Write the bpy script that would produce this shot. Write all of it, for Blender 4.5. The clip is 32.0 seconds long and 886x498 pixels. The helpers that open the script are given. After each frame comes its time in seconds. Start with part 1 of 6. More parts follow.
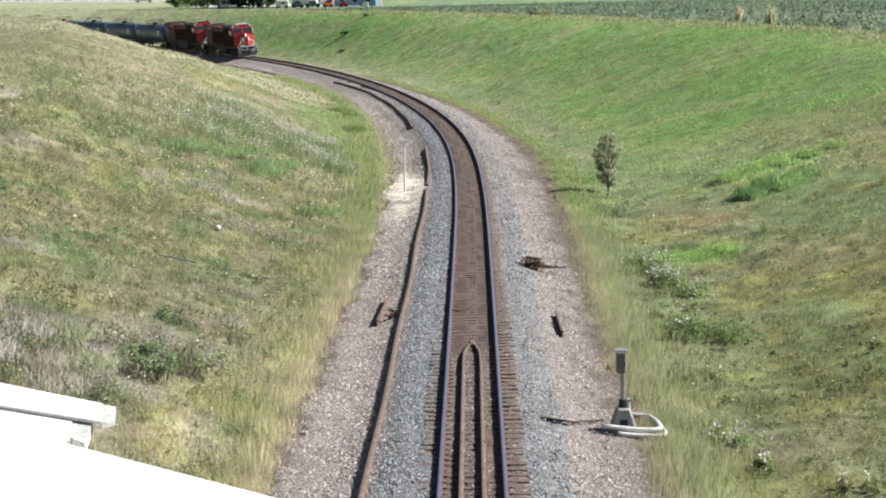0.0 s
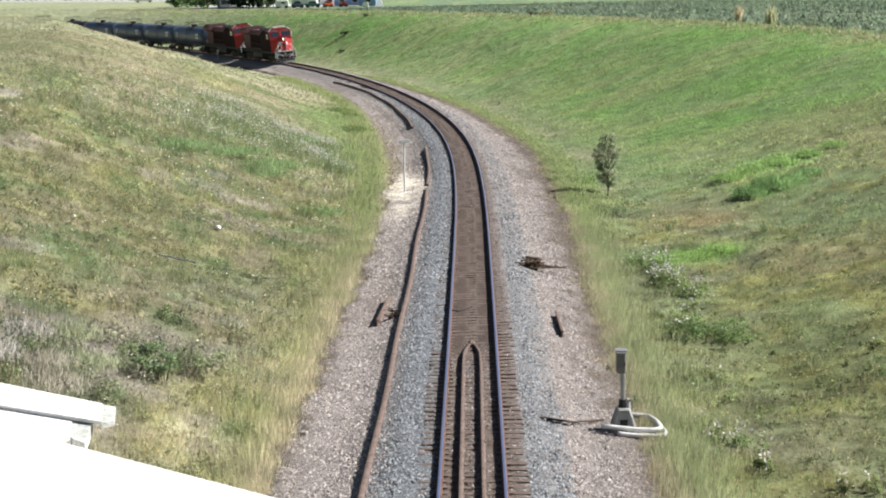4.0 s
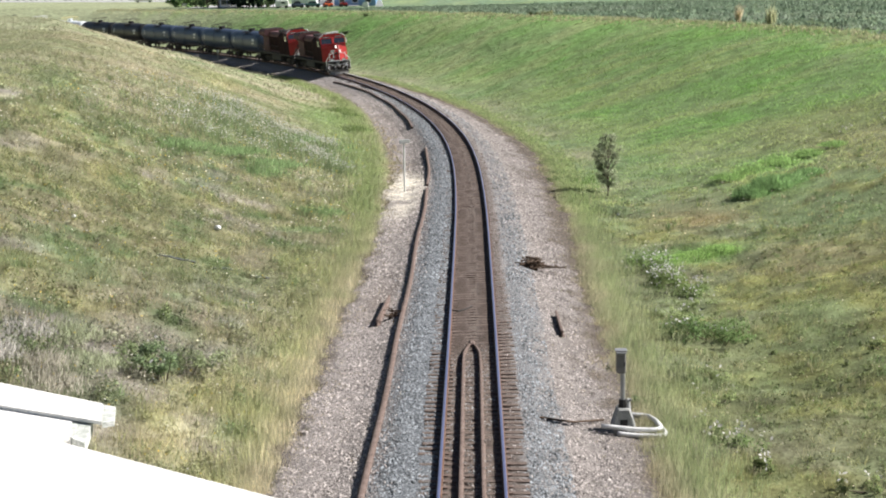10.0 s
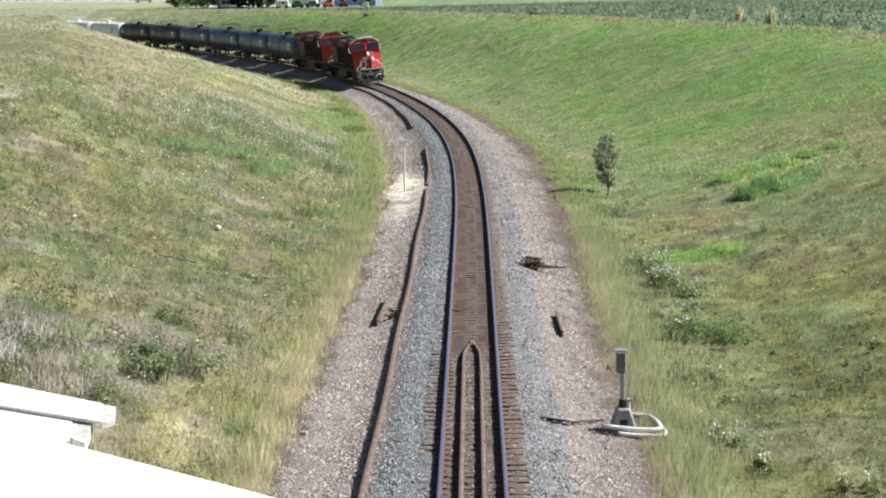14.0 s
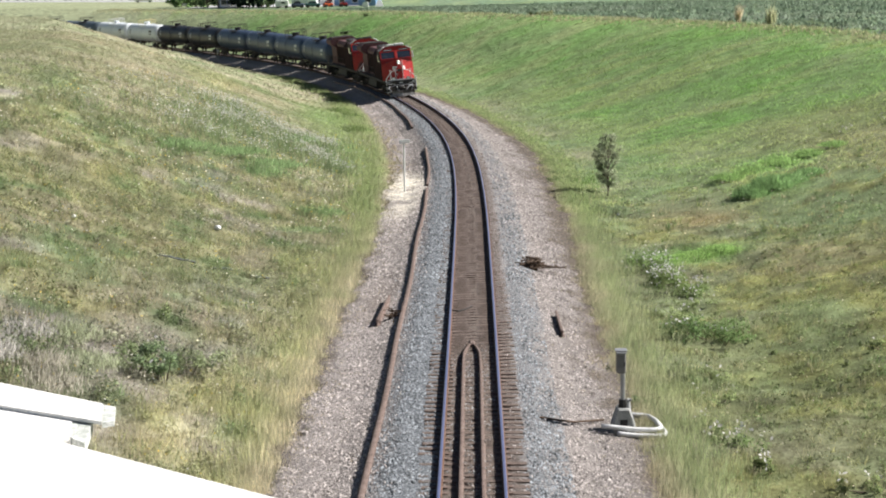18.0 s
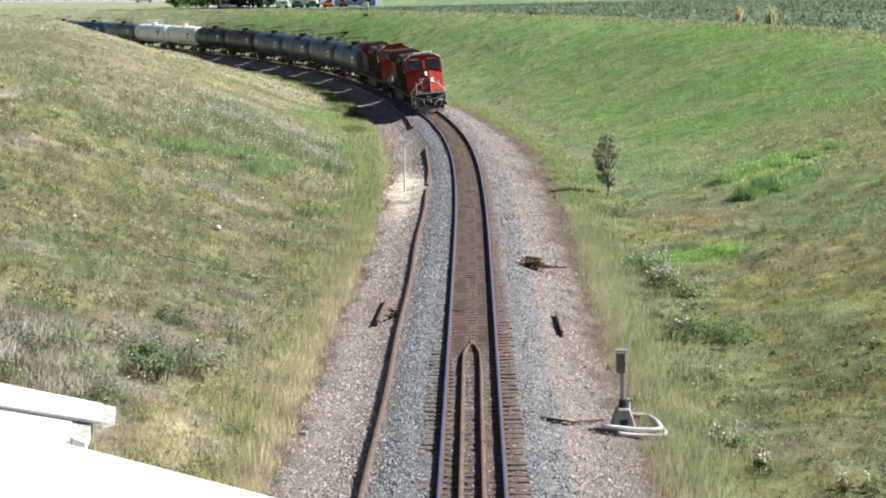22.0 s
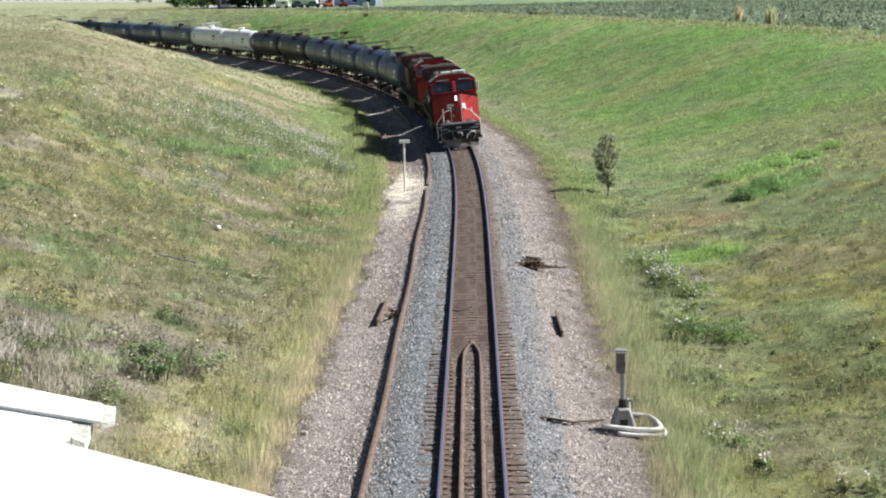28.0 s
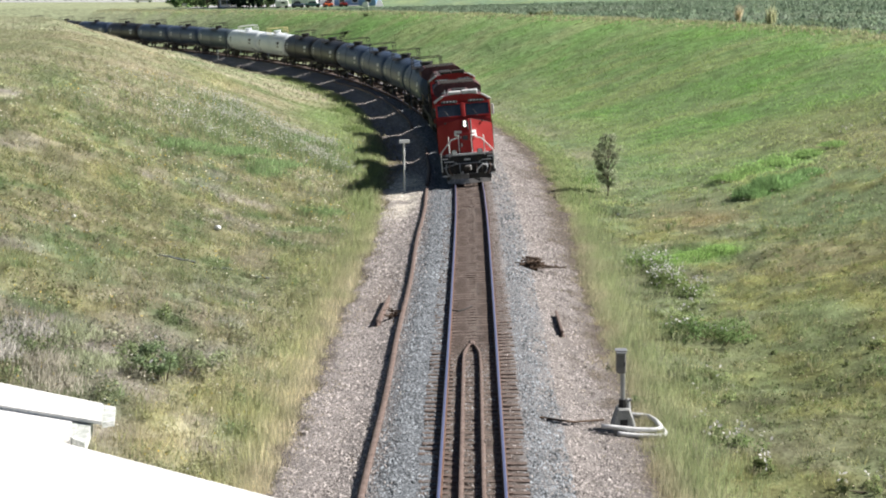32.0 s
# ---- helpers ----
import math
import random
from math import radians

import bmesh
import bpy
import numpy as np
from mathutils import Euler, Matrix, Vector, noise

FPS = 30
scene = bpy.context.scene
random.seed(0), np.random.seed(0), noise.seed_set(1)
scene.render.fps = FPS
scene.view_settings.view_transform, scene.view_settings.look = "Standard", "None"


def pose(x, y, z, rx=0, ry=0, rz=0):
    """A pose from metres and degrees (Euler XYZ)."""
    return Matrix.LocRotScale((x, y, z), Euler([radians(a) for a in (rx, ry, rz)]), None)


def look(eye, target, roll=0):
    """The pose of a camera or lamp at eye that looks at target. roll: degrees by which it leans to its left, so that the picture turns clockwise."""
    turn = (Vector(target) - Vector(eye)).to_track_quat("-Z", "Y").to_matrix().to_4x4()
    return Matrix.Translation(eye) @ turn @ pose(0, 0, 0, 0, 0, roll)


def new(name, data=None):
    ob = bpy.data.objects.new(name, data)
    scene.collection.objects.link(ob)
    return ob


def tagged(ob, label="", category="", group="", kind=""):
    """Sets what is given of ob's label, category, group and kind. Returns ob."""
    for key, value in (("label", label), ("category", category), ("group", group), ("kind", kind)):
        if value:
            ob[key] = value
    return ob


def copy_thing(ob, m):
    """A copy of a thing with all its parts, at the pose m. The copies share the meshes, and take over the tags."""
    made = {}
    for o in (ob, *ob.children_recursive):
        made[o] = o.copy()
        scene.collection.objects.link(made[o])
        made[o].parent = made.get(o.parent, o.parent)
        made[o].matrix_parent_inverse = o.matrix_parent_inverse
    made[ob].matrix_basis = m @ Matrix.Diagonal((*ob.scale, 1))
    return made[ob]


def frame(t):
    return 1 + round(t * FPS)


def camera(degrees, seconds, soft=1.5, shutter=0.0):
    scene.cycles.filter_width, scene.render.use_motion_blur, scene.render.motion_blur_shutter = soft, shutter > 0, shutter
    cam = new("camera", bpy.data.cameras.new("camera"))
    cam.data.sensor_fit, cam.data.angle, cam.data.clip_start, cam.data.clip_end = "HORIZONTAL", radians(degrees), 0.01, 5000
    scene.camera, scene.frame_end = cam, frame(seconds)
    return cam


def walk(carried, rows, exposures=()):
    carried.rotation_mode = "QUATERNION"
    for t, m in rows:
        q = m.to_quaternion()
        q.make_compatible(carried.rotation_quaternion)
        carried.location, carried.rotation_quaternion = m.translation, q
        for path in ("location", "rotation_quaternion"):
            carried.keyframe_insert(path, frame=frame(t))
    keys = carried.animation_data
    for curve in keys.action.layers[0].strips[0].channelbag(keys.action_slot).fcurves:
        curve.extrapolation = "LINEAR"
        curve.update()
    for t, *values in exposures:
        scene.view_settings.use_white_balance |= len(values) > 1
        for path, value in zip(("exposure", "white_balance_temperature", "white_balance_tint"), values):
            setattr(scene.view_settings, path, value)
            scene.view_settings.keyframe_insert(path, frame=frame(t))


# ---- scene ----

# ---- camera: it stands still on the road bridge ----
EYE = (0.0, 0.0, 11.376)
TILT = 0.14778
cam = camera(27.364, 32.0, soft=1.95)
stand = look(EYE, (0.0, 10 * math.cos(TILT), EYE[2] - 10 * math.sin(TILT)), roll=-0.9)
walk(cam, [(0.0, stand), (32.0, stand)])

# ---- light: clear day, sun from the right of the track ----
SUN_EL, SUN_DIR = radians(41.5), Vector((0.985, 0.17, 0))
world = bpy.data.worlds.new("sky")
scene.world = world
world.use_nodes = True
sky = world.node_tree.nodes.new("ShaderNodeTexSky")
sky.sky_type, sky.sun_disc, sky.sun_elevation = "NISHITA", False, SUN_EL
sky.sun_rotation = math.atan2(SUN_DIR.x, SUN_DIR.y)
world.node_tree.links.new(sky.outputs[0], world.node_tree.nodes["Background"].inputs[0])
world.node_tree.nodes["Background"].inputs[1].default_value = 0.031
sun = new("sun", bpy.data.lights.new("sun", "SUN"))
sun.data.energy, sun.data.angle, sun.data.color = 4.6, radians(0.55), (1.0, 0.955, 0.915)
to_sun = (SUN_DIR.normalized() * math.cos(SUN_EL) + Vector((0, 0, math.sin(SUN_EL))))
sun.matrix_world = look(to_sun * 60, (0, 0, 0))
scene.view_settings.exposure = 0.98

# ---- materials ----
def mat(name, colors, rough=0.7, metal=0.0, scale=4.0, fine=40.0, bump=0.3, amount=0.6, attr="", island=0.0, spec=0.4, stretch=(1, 1, 1), thin=0.0):
    """Colours mixed by coarse and fine noise; attr multiplies in a colour layer of the mesh."""
    m = bpy.data.materials.new(name)
    m.use_nodes = True
    nt = m.node_tree
    n, l = nt.nodes, nt.links
    bsdf = n["Principled BSDF"]
    bsdf.inputs["Roughness"].default_value = rough
    bsdf.inputs["Metallic"].default_value = metal
    bsdf.inputs["Specular IOR Level"].default_value = spec
    tc = n.new("ShaderNodeTexCoord")
    mp = n.new("ShaderNodeMapping")
    mp.inputs["Scale"].default_value = stretch
    l.new(tc.outputs["Object"], mp.inputs["Vector"])
    big, small = n.new("ShaderNodeTexNoise"), n.new("ShaderNodeTexNoise")
    for node, sc, det in ((big, scale, 5), (small, fine, 4)):
        node.inputs["Scale"].default_value, node.inputs["Detail"].default_value = sc, det
        l.new(mp.outputs[0], node.inputs["Vector"])
    add = n.new("ShaderNodeMath")
    add.operation = "ADD"
    l.new(big.outputs["Fac"], add.inputs[0])
    l.new(small.outputs["Fac"], add.inputs[1])
    value = add.outputs[0]
    if island:
        geo = n.new("ShaderNodeNewGeometry")
        mad = n.new("ShaderNodeMath")
        mad.operation = "MULTIPLY_ADD"
        l.new(geo.outputs["Random Per Island"], mad.inputs[0])
        mad.inputs[1].default_value = island
        l.new(value, mad.inputs[2])
        value = mad.outputs[0]
    rng = n.new("ShaderNodeMapRange")
    lo = 1.0 - amount / 2 + island / 2
    rng.inputs["From Min"].default_value, rng.inputs["From Max"].default_value = lo, lo + amount
    l.new(value, rng.inputs["Value"])
    ramp = n.new("ShaderNodeValToRGB")
    while len(ramp.color_ramp.elements) < len(colors):
        ramp.color_ramp.elements.new(0.5)
    for i, c in enumerate(colors):
        e = ramp.color_ramp.elements[i]
        e.position, e.color = i / max(1, len(colors) - 1), (*c, 1)
    l.new(rng.outputs[0], ramp.inputs[0])
    out = ramp.outputs[0]
    if attr:
        at = n.new("ShaderNodeAttribute")
        at.attribute_name = attr
        mul = n.new("ShaderNodeMix")
        mul.data_type, mul.blend_type = "RGBA", "MULTIPLY"
        mul.inputs["Factor"].default_value = 1.0
        l.new(out, mul.inputs[6])
        l.new(at.outputs["Color"], mul.inputs[7])
        out = mul.outputs[2]
    l.new(out, bsdf.inputs["Base Color"])
    if bump:
        b = n.new("ShaderNodeBump")
        b.inputs["Strength"].default_value, b.inputs["Distance"].default_value = bump, 0.05
        l.new(small.outputs["Fac"], b.inputs["Height"])
        l.new(b.outputs[0], bsdf.inputs["Normal"])
    if thin:
        tr, mix = n.new("ShaderNodeBsdfTranslucent"), n.new("ShaderNodeMixShader")
        mix.inputs[0].default_value = thin
        l.new(out, tr.inputs["Color"])
        l.new(bsdf.outputs[0], mix.inputs[1])
        l.new(tr.outputs[0], mix.inputs[2])
        l.new(mix.outputs[0], n["Material Output"].inputs["Surface"])
    return m


def grey(v, w=0.0):
    return (v * (1 + w), v, v * (1 - w))


GROUND = mat("meadow_soil", [grey(0.55, 0.03), grey(0.95, 0.0), grey(1.45, -0.03)], 0.95, scale=0.9, fine=9, bump=0.9, amount=0.5, attr="tint", spec=0.1)
GRASS = mat("grass_blades", [grey(0.5), grey(1.0), grey(1.55, 0.05)], 0.85, scale=0.5, fine=6, bump=0, amount=1.1, attr="tint", island=0.6, spec=0.15, thin=0.45)
FAR_GRASS = mat("far_grass_blades", [grey(0.72), grey(1.0), grey(1.3, 0.03)], 0.85, scale=0.35, fine=2.5, bump=0, amount=1.1, attr="tint", island=0.25, spec=0.15, thin=0.45)
GRAVEL = mat("gravel", [grey(0.42), grey(0.85), grey(1.5)], 0.95, scale=12, fine=34, bump=1.0, amount=0.5, attr="tint", spec=0.15)
STONE = mat("ballast_stones", [grey(0.33), grey(0.95, 0.0), grey(1.95, 0.0)], 0.9, scale=5, fine=30, bump=0.3, amount=0.9, attr="tint", island=0.9, spec=0.2)
RAIL_SIDE = mat("rusty_rail", [(0.05, 0.028, 0.018), (0.11, 0.062, 0.04), (0.17, 0.10, 0.07)], 0.85, 0.2, 3, 60, 0.3)
# the blue is the sky's reflection, put into the rail-top colour
RAIL_TOP = mat("sky_tinted_polished_rail", [(0.36, 0.37, 0.60), (0.48, 0.49, 0.74)], 0.3, 0.85, 2, 50, 0.05)
OLD_RAIL = mat("weathered_rail", [(0.085, 0.06, 0.05), (0.155, 0.112, 0.094), (0.215, 0.168, 0.147)], 0.9, 0.1, 4, 50, 0.3)
TIE = mat("weathered_tie", [(0.055, 0.040, 0.033), (0.125, 0.093, 0.077), (0.22, 0.175, 0.15)], 0.95, 0, 2.5, 25, 0.6, 0.8, stretch=(0.4, 3, 3))
CONCRETE = mat("pale_concrete", [(0.62, 0.61, 0.58), (0.74, 0.73, 0.70), (0.82, 0.81, 0.78)], 0.9, 0, 3, 40, 0.25, 0.8)
OLD_CONCRETE = mat("grey_concrete", [(0.30, 0.30, 0.29), (0.44, 0.44, 0.42), (0.55, 0.54, 0.52)], 0.9, 0, 3, 40, 0.4, 0.8)
STREAKED = mat("streaked_concrete", [(0.30, 0.33, 0.29), (0.52, 0.54, 0.50), (0.76, 0.76, 0.74)], 0.9, 0, 30, 110, 0.3, 0.7)
DARK_STEEL = mat("weathered_grey_steel", [(0.14, 0.135, 0.13), (0.21, 0.205, 0.20), (0.28, 0.275, 0.27)], 0.7, 0.1, 4, 40, 0.2, 0.8)
FOOT_CONCRETE = mat("dark_weathered_concrete", [(0.18, 0.185, 0.18), (0.31, 0.315, 0.30), (0.42, 0.42, 0.41)], 0.9, 0, 4, 40, 0.5, 0.9)
GALV = mat("galvanised_steel", [(0.30, 0.31, 0.32), (0.42, 0.43, 0.44)], 0.5, 0.6, 5, 60, 0.1)
PIPE_GREY = mat("grey_conduit", [(0.42, 0.43, 0.44), (0.6, 0.6, 0.6), (0.72, 0.72, 0.71)], 0.55, 0, 3, 30, 0.1)
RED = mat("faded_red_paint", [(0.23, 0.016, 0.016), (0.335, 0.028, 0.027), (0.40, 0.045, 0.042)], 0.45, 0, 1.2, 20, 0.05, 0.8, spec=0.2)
# engine's side red: soot plus the shade of its sunless side, put into the colour
DIRTY_SHADED_RED = mat("sooty_shaded_red_paint", [(0.009, 0.007, 0.007), (0.024, 0.012, 0.012), (0.055, 0.022, 0.021)], 0.9, 0, 0.9, 12, 0.1, 0.8, spec=0.08)
BLUE_WALL = mat("blue_cladding", [(0.13, 0.24, 0.42), (0.19, 0.32, 0.52)], 0.6, 0, 1, 20, 0.05, 0.8)
CREAM = mat("cream_paint", [(0.62, 0.52, 0.24), (0.74, 0.64, 0.32)], 0.5, 0, 2, 20, 0)
TEAL = mat("dark_teal_paint", [(0.03, 0.09, 0.09), (0.05, 0.13, 0.13)], 0.35, 0, 1, 20, 0)
YARD = mat("pale_yard_gravel", [(0.36, 0.36, 0.36), (0.48, 0.48, 0.48), (0.6, 0.6, 0.6)], 0.95, 0, 0.2, 3, 0.2, 0.8)
OLD_TIMBER = mat("old_grey_timber", [(0.05, 0.06, 0.06), (0.10, 0.115, 0.115), (0.16, 0.17, 0.165)], 0.95, 0, 3, 30, 0.5, 0.8)
LENS = mat("unlit_lens", [(0.75, 0.75, 0.72), (0.85, 0.85, 0.82)], 0.25, 0, 2, 20, 0)
ORANGE = mat("orange_paint", [(0.55, 0.07, 0.02), (0.66, 0.11, 0.03)], 0.4, 0, 1, 20, 0)
BLACK = mat("black_steel", [(0.012, 0.012, 0.013), (0.03, 0.029, 0.028), (0.06, 0.055, 0.05)], 0.65, 0.1, 2, 30, 0.2, 0.8)
GRIME = mat("grimy_running_gear", [(0.02, 0.018, 0.016), (0.05, 0.044, 0.038), (0.09, 0.08, 0.07)], 0.85, 0.1, 3, 30, 0.3, 0.8)
WHITE = mat("white_paint", [(0.62, 0.62, 0.60), (0.80, 0.80, 0.78)], 0.5, 0, 2, 25, 0.05, 0.8)
TANK_BLUE = mat("blue_black_tank_paint", [(0.030, 0.046, 0.078), (0.046, 0.068, 0.112), (0.065, 0.09, 0.135)], 0.42, 0, 0.6, 8, 0.05, 0.9, stretch=(1, 1, 0.4))
TANK_BLACK = mat("black_tank_paint", [(0.008, 0.009, 0.011), (0.018, 0.019, 0.022), (0.035, 0.035, 0.037)], 0.45, 0, 0.6, 8, 0.05, 0.9, stretch=(1, 1, 0.4))
TANK_GREY = mat("slate_tank_paint", [(0.06, 0.078, 0.092), (0.09, 0.118, 0.138), (0.12, 0.15, 0.17)], 0.42, 0, 0.6, 8, 0.05, 0.9, stretch=(1, 1, 0.4))
TANK_WHITE = mat("white_tank_paint", [(0.56, 0.58, 0.59), (0.74, 0.78, 0.80), (0.80, 0.84, 0.86)], 0.5, 0, 0.6, 8, 0.05, 0.9, stretch=(1, 1, 0.4))
# cab-side maroon, darkened by soot and by painted-in side shade
MAROON = mat("sooty_shaded_maroon_paint", [(0.016, 0.011, 0.011), (0.040, 0.020, 0.020), (0.085, 0.042, 0.042)], 0.8, 0, 1.4, 14, 0.1, 0.8)
ROOF_RED = mat("faded_roof_paint", [(0.04, 0.022, 0.024), (0.11, 0.048, 0.05), (0.19, 0.10, 0.10)], 0.75, 0, 1.4, 14, 0.1, 0.8)
PLOUGH = mat("scraped_grey_steel", [(0.10, 0.10, 0.10), (0.22, 0.22, 0.22), (0.42, 0.42, 0.42)], 0.6, 0.2, 3, 18, 0.3, 0.8)
GLASS = mat("cab_glass", [(0.015, 0.02, 0.03), (0.035, 0.042, 0.06)], 0.08, 0, 2, 20, 0, spec=0.8)
DEBRIS = mat("dark_brush", [(0.03, 0.02, 0.013), (0.09, 0.06, 0.04), (0.16, 0.11, 0.08)], 0.95, 0, 6, 30, 0.4, 0.9)
LEAF = mat("shrub_leaves", [grey(0.5), grey(1.0), grey(1.6)], 0.75, 0, 2, 9, 0, 1.2, attr="tint", island=0.7, spec=0.25, thin=0.45)
BARK = mat("grey_bark", [(0.07, 0.055, 0.04), (0.15, 0.12, 0.09)], 0.95, 0, 6, 40, 0.4)
LAMP = bpy.data.materials.new("headlight_glow")
LAMP.use_nodes = True
LAMP.node_tree.nodes["Principled BSDF"].inputs["Emission Color"].default_value = (1.0, 0.95, 0.85, 1)
LAMP.node_tree.nodes["Principled BSDF"].inputs["Emission Strength"].default_value = 1.3

# ---- track alignment: straight under the bridge, then a left-hand curve ----
KNOTS = [-200, 0, 25, 50, 75, 100, 125, 150, 180, 220, 270, 350, 900]
BEND = [0, 0, 0.00005, 0.0001, 0.00087, 0.00207, 0.00234, 0.0020, 0.00186, 0.00225, 0.00199, 0.0015, 0.0015]
S0, DS = -120.0, 1.0
LINE_S = np.arange(S0, 700, DS)
_k = np.interp(LINE_S, KNOTS, BEND)
LINE_H = np.concatenate([[0], np.cumsum((_k[1:] + _k[:-1]) / 2) * DS])
LINE_H += -0.01803 - np.interp(0, LINE_S, LINE_H)
_m = (LINE_H[1:] + LINE_H[:-1]) / 2
LINE_X = np.concatenate([[0], np.cumsum(-np.sin(_m)) * DS])
LINE_Y = np.concatenate([[0], np.cumsum(np.cos(_m)) * DS])
LINE_X += 0.286 - np.interp(0, LINE_S, LINE_X)
LINE_Y += 25.0 - np.interp(0, LINE_S, LINE_Y)
LINE_X += np.interp(LINE_S, [-20, 10, 30, 65, 85, 102, 130], [0.0, 0.02, 0.035, 0.072, 0.082, 0.07, 0.0])
CANT = 0.1226


def spot(s, o=0.0):
    """World x, y of the point at s along the track and o metres to the right of its centre, and the heading."""
    x, y, hd = np.interp(s, LINE_S, LINE_X), np.interp(s, LINE_S, LINE_Y), np.interp(s, LINE_S, LINE_H)
    return x + o * np.cos(hd), y + o * np.sin(hd), hd


def cant(s):
    return CANT * np.clip((np.asarray(s) - 20) / 80, 0, 1)


def along(x, y):
    """s and o of world points, arrays."""
    x, y = np.asarray(x, float).ravel(), np.asarray(y, float).ravel()
    s, o = np.empty_like(x), np.empty_like(x)
    for a in range(0, len(x), 20000):
        xs, ys = x[a:a + 20000, None], y[a:a + 20000, None]
        i = np.argmin((xs - LINE_X[None, ::4]) ** 2 + (ys - LINE_Y[None, ::4]) ** 2, axis=1) * 4
        hd = LINE_H[i]
        dx, dy = x[a:a + 20000] - LINE_X[i], y[a:a + 20000] - LINE_Y[i]
        s[a:a + 20000] = LINE_S[i] - dx * np.sin(hd) + dy * np.cos(hd)
        o[a:a + 20000] = dx * np.cos(hd) + dy * np.sin(hd)
    return s, o


def lattice(ix, iy, seed):
    h = (ix * 374761393 + iy * 668265263 + int(seed * 1013) * 69069) & 0xFFFFFFFF
    h = ((h ^ (h >> 13)) * 1274126177) & 0xFFFFFFFF
    return ((h ^ (h >> 16)) & 0xFFFF) / 32767.5 - 1


def wave(x, y, size, seed=0.0):
    """Smooth lattice noise of three octaves on arrays, about -1 to 1."""
    x, y = np.ravel(np.asarray(x, float)), np.ravel(np.asarray(y, float))
    total, amp = 0.0, 1.0
    for k in range(3):
        u, v = x / size * 2 ** k + 3.7 * seed, y / size * 2 ** k - 2.1 * seed
        iu, iv = np.floor(u).astype(np.int64), np.floor(v).astype(np.int64)
        fu, fv = u - iu, v - iv
        fu, fv = fu * fu * (3 - 2 * fu), fv * fv * (3 - 2 * fv)
        a = lattice(iu, iv, seed + k) * (1 - fu) + lattice(iu + 1, iv, seed + k) * fu
        b = lattice(iu, iv + 1, seed + k) * (1 - fu) + lattice(iu + 1, iv + 1, seed + k) * fu
        total = total + amp * (a * (1 - fv) + b * fv)
        amp *= 0.55
    return total / 1.25


def edge_left(s):
    """Where the gravel ends on the left, metres from the track's centre."""
    return np.interp(s, [15, 30, 45, 55, 80, 95, 122, 140, 162, 200], [-5.15, -5.1, -4.85, -4.75, -5.1, -5.3, -5.5, -5.1, -4.7, -4.55])


def edge_right(s):
    return np.interp(s, [20, 40, 60, 80, 98, 130, 180], [4.45, 4.5, 4.7, 5.1, 5.4, 5.2, 4.8])


def bed_z(s, o):
    """Top of the gravel bed across the track."""
    s, o = np.asarray(s, float), np.asarray(o, float)
    z = np.interp(o, [-9, -5.0, -3.3, -1.9, -1.3, 1.3, 1.7, 3.0, 4.4, 9], [-0.95, -0.85, -0.7, -0.22, -0.2, -0.2, -0.26, -0.68, -0.85, -1.0])
    tilt = np.interp(o, [-3.3, -1.9, 1.9, 4.4], [0.0, -0.5, 1.6, 0.0])
    # the left shoulder sags along the curve and rises to a sandy mound by the marker sign
    left = np.clip((-o - 1.9) / 1.2, 0, 1)
    z = z - left * (0.2 * np.exp(-((s - 112) / 26) ** 4) - 0.3 * np.exp(-((s - 77.5) / 5) ** 2))
    return z + cant(s) * tilt


def land_z(s, o):
    """Natural ground of the cutting: left bank, ditch and right bank."""
    s, o = np.asarray(s, float), np.asarray(o, float)
    lc = np.interp(s, [0, 60, 130, 200, 300, 420], [26, 28, 31, 33, 36, 36])
    lz = np.interp(s, [0, 60, 130, 200, 300, 420], [5.4, 6.2, 7.0, 7.2, 6.4, 5.8])
    rc = np.interp(s, [60, 110, 160, 210, 260, 330, 420], [46, 40, 35, 30, 26, 24, 24])
    rz = np.interp(s, [60, 110, 160, 210, 260, 330, 420], [5.4, 5.8, 6.2, 6.2, 6.1, 5.7, 5.3])
    u = np.clip((-o - 5.4) / (lc - 5.4), 0, 1)
    zl = -0.9 + (lz + 0.9) * (0.35 * u + 0.65 * u * u * (3 - 2 * u))
    w = np.clip((o - 8.5) / (rc - 8.5), 0, 1)
    zr = np.interp(o, [4.2, 6.0, 8.0], [-0.95, -1.25, -1.4]) + (rz + 1.4) * (0.45 * w + 0.55 * w * w * (3 - 2 * w))
    # the left bank dips where the train comes into view over it
    zl = zl - 0.85 * np.exp(-((s - 192) / 48) ** 4) * np.exp(-((o + 25.5) / 6.3) ** 4)
    z = np.where(o < 0, zl, zr)
    far = np.clip((np.abs(o) - 45) / 300, 0, 1)
    return z - 0.4 * far


def ground_z(x, y):
    s, o = along(x, y)
    z = land_z(s, o)
    rough = np.clip((np.abs(o) - 4.5) / 6, 0, 1)
    near = np.clip((700 - np.hypot(x, y)) / 300, 0, 1)
    rough = rough * np.where(o > 0, np.interp(s, [50, 95], [1.0, 0.45]), np.interp(s, [60, 120], [1.0, 0.7]))
    x, y = np.ravel(x), np.ravel(y)
    z = z + rough * np.ravel(near) * (0.22 * wave(x, y, 7.0, 1.0) + 0.15 * wave(x, y, 2.6, 2.0) + 0.12 * wave(x, y, 0.9, 3.0))
    return z, s, o
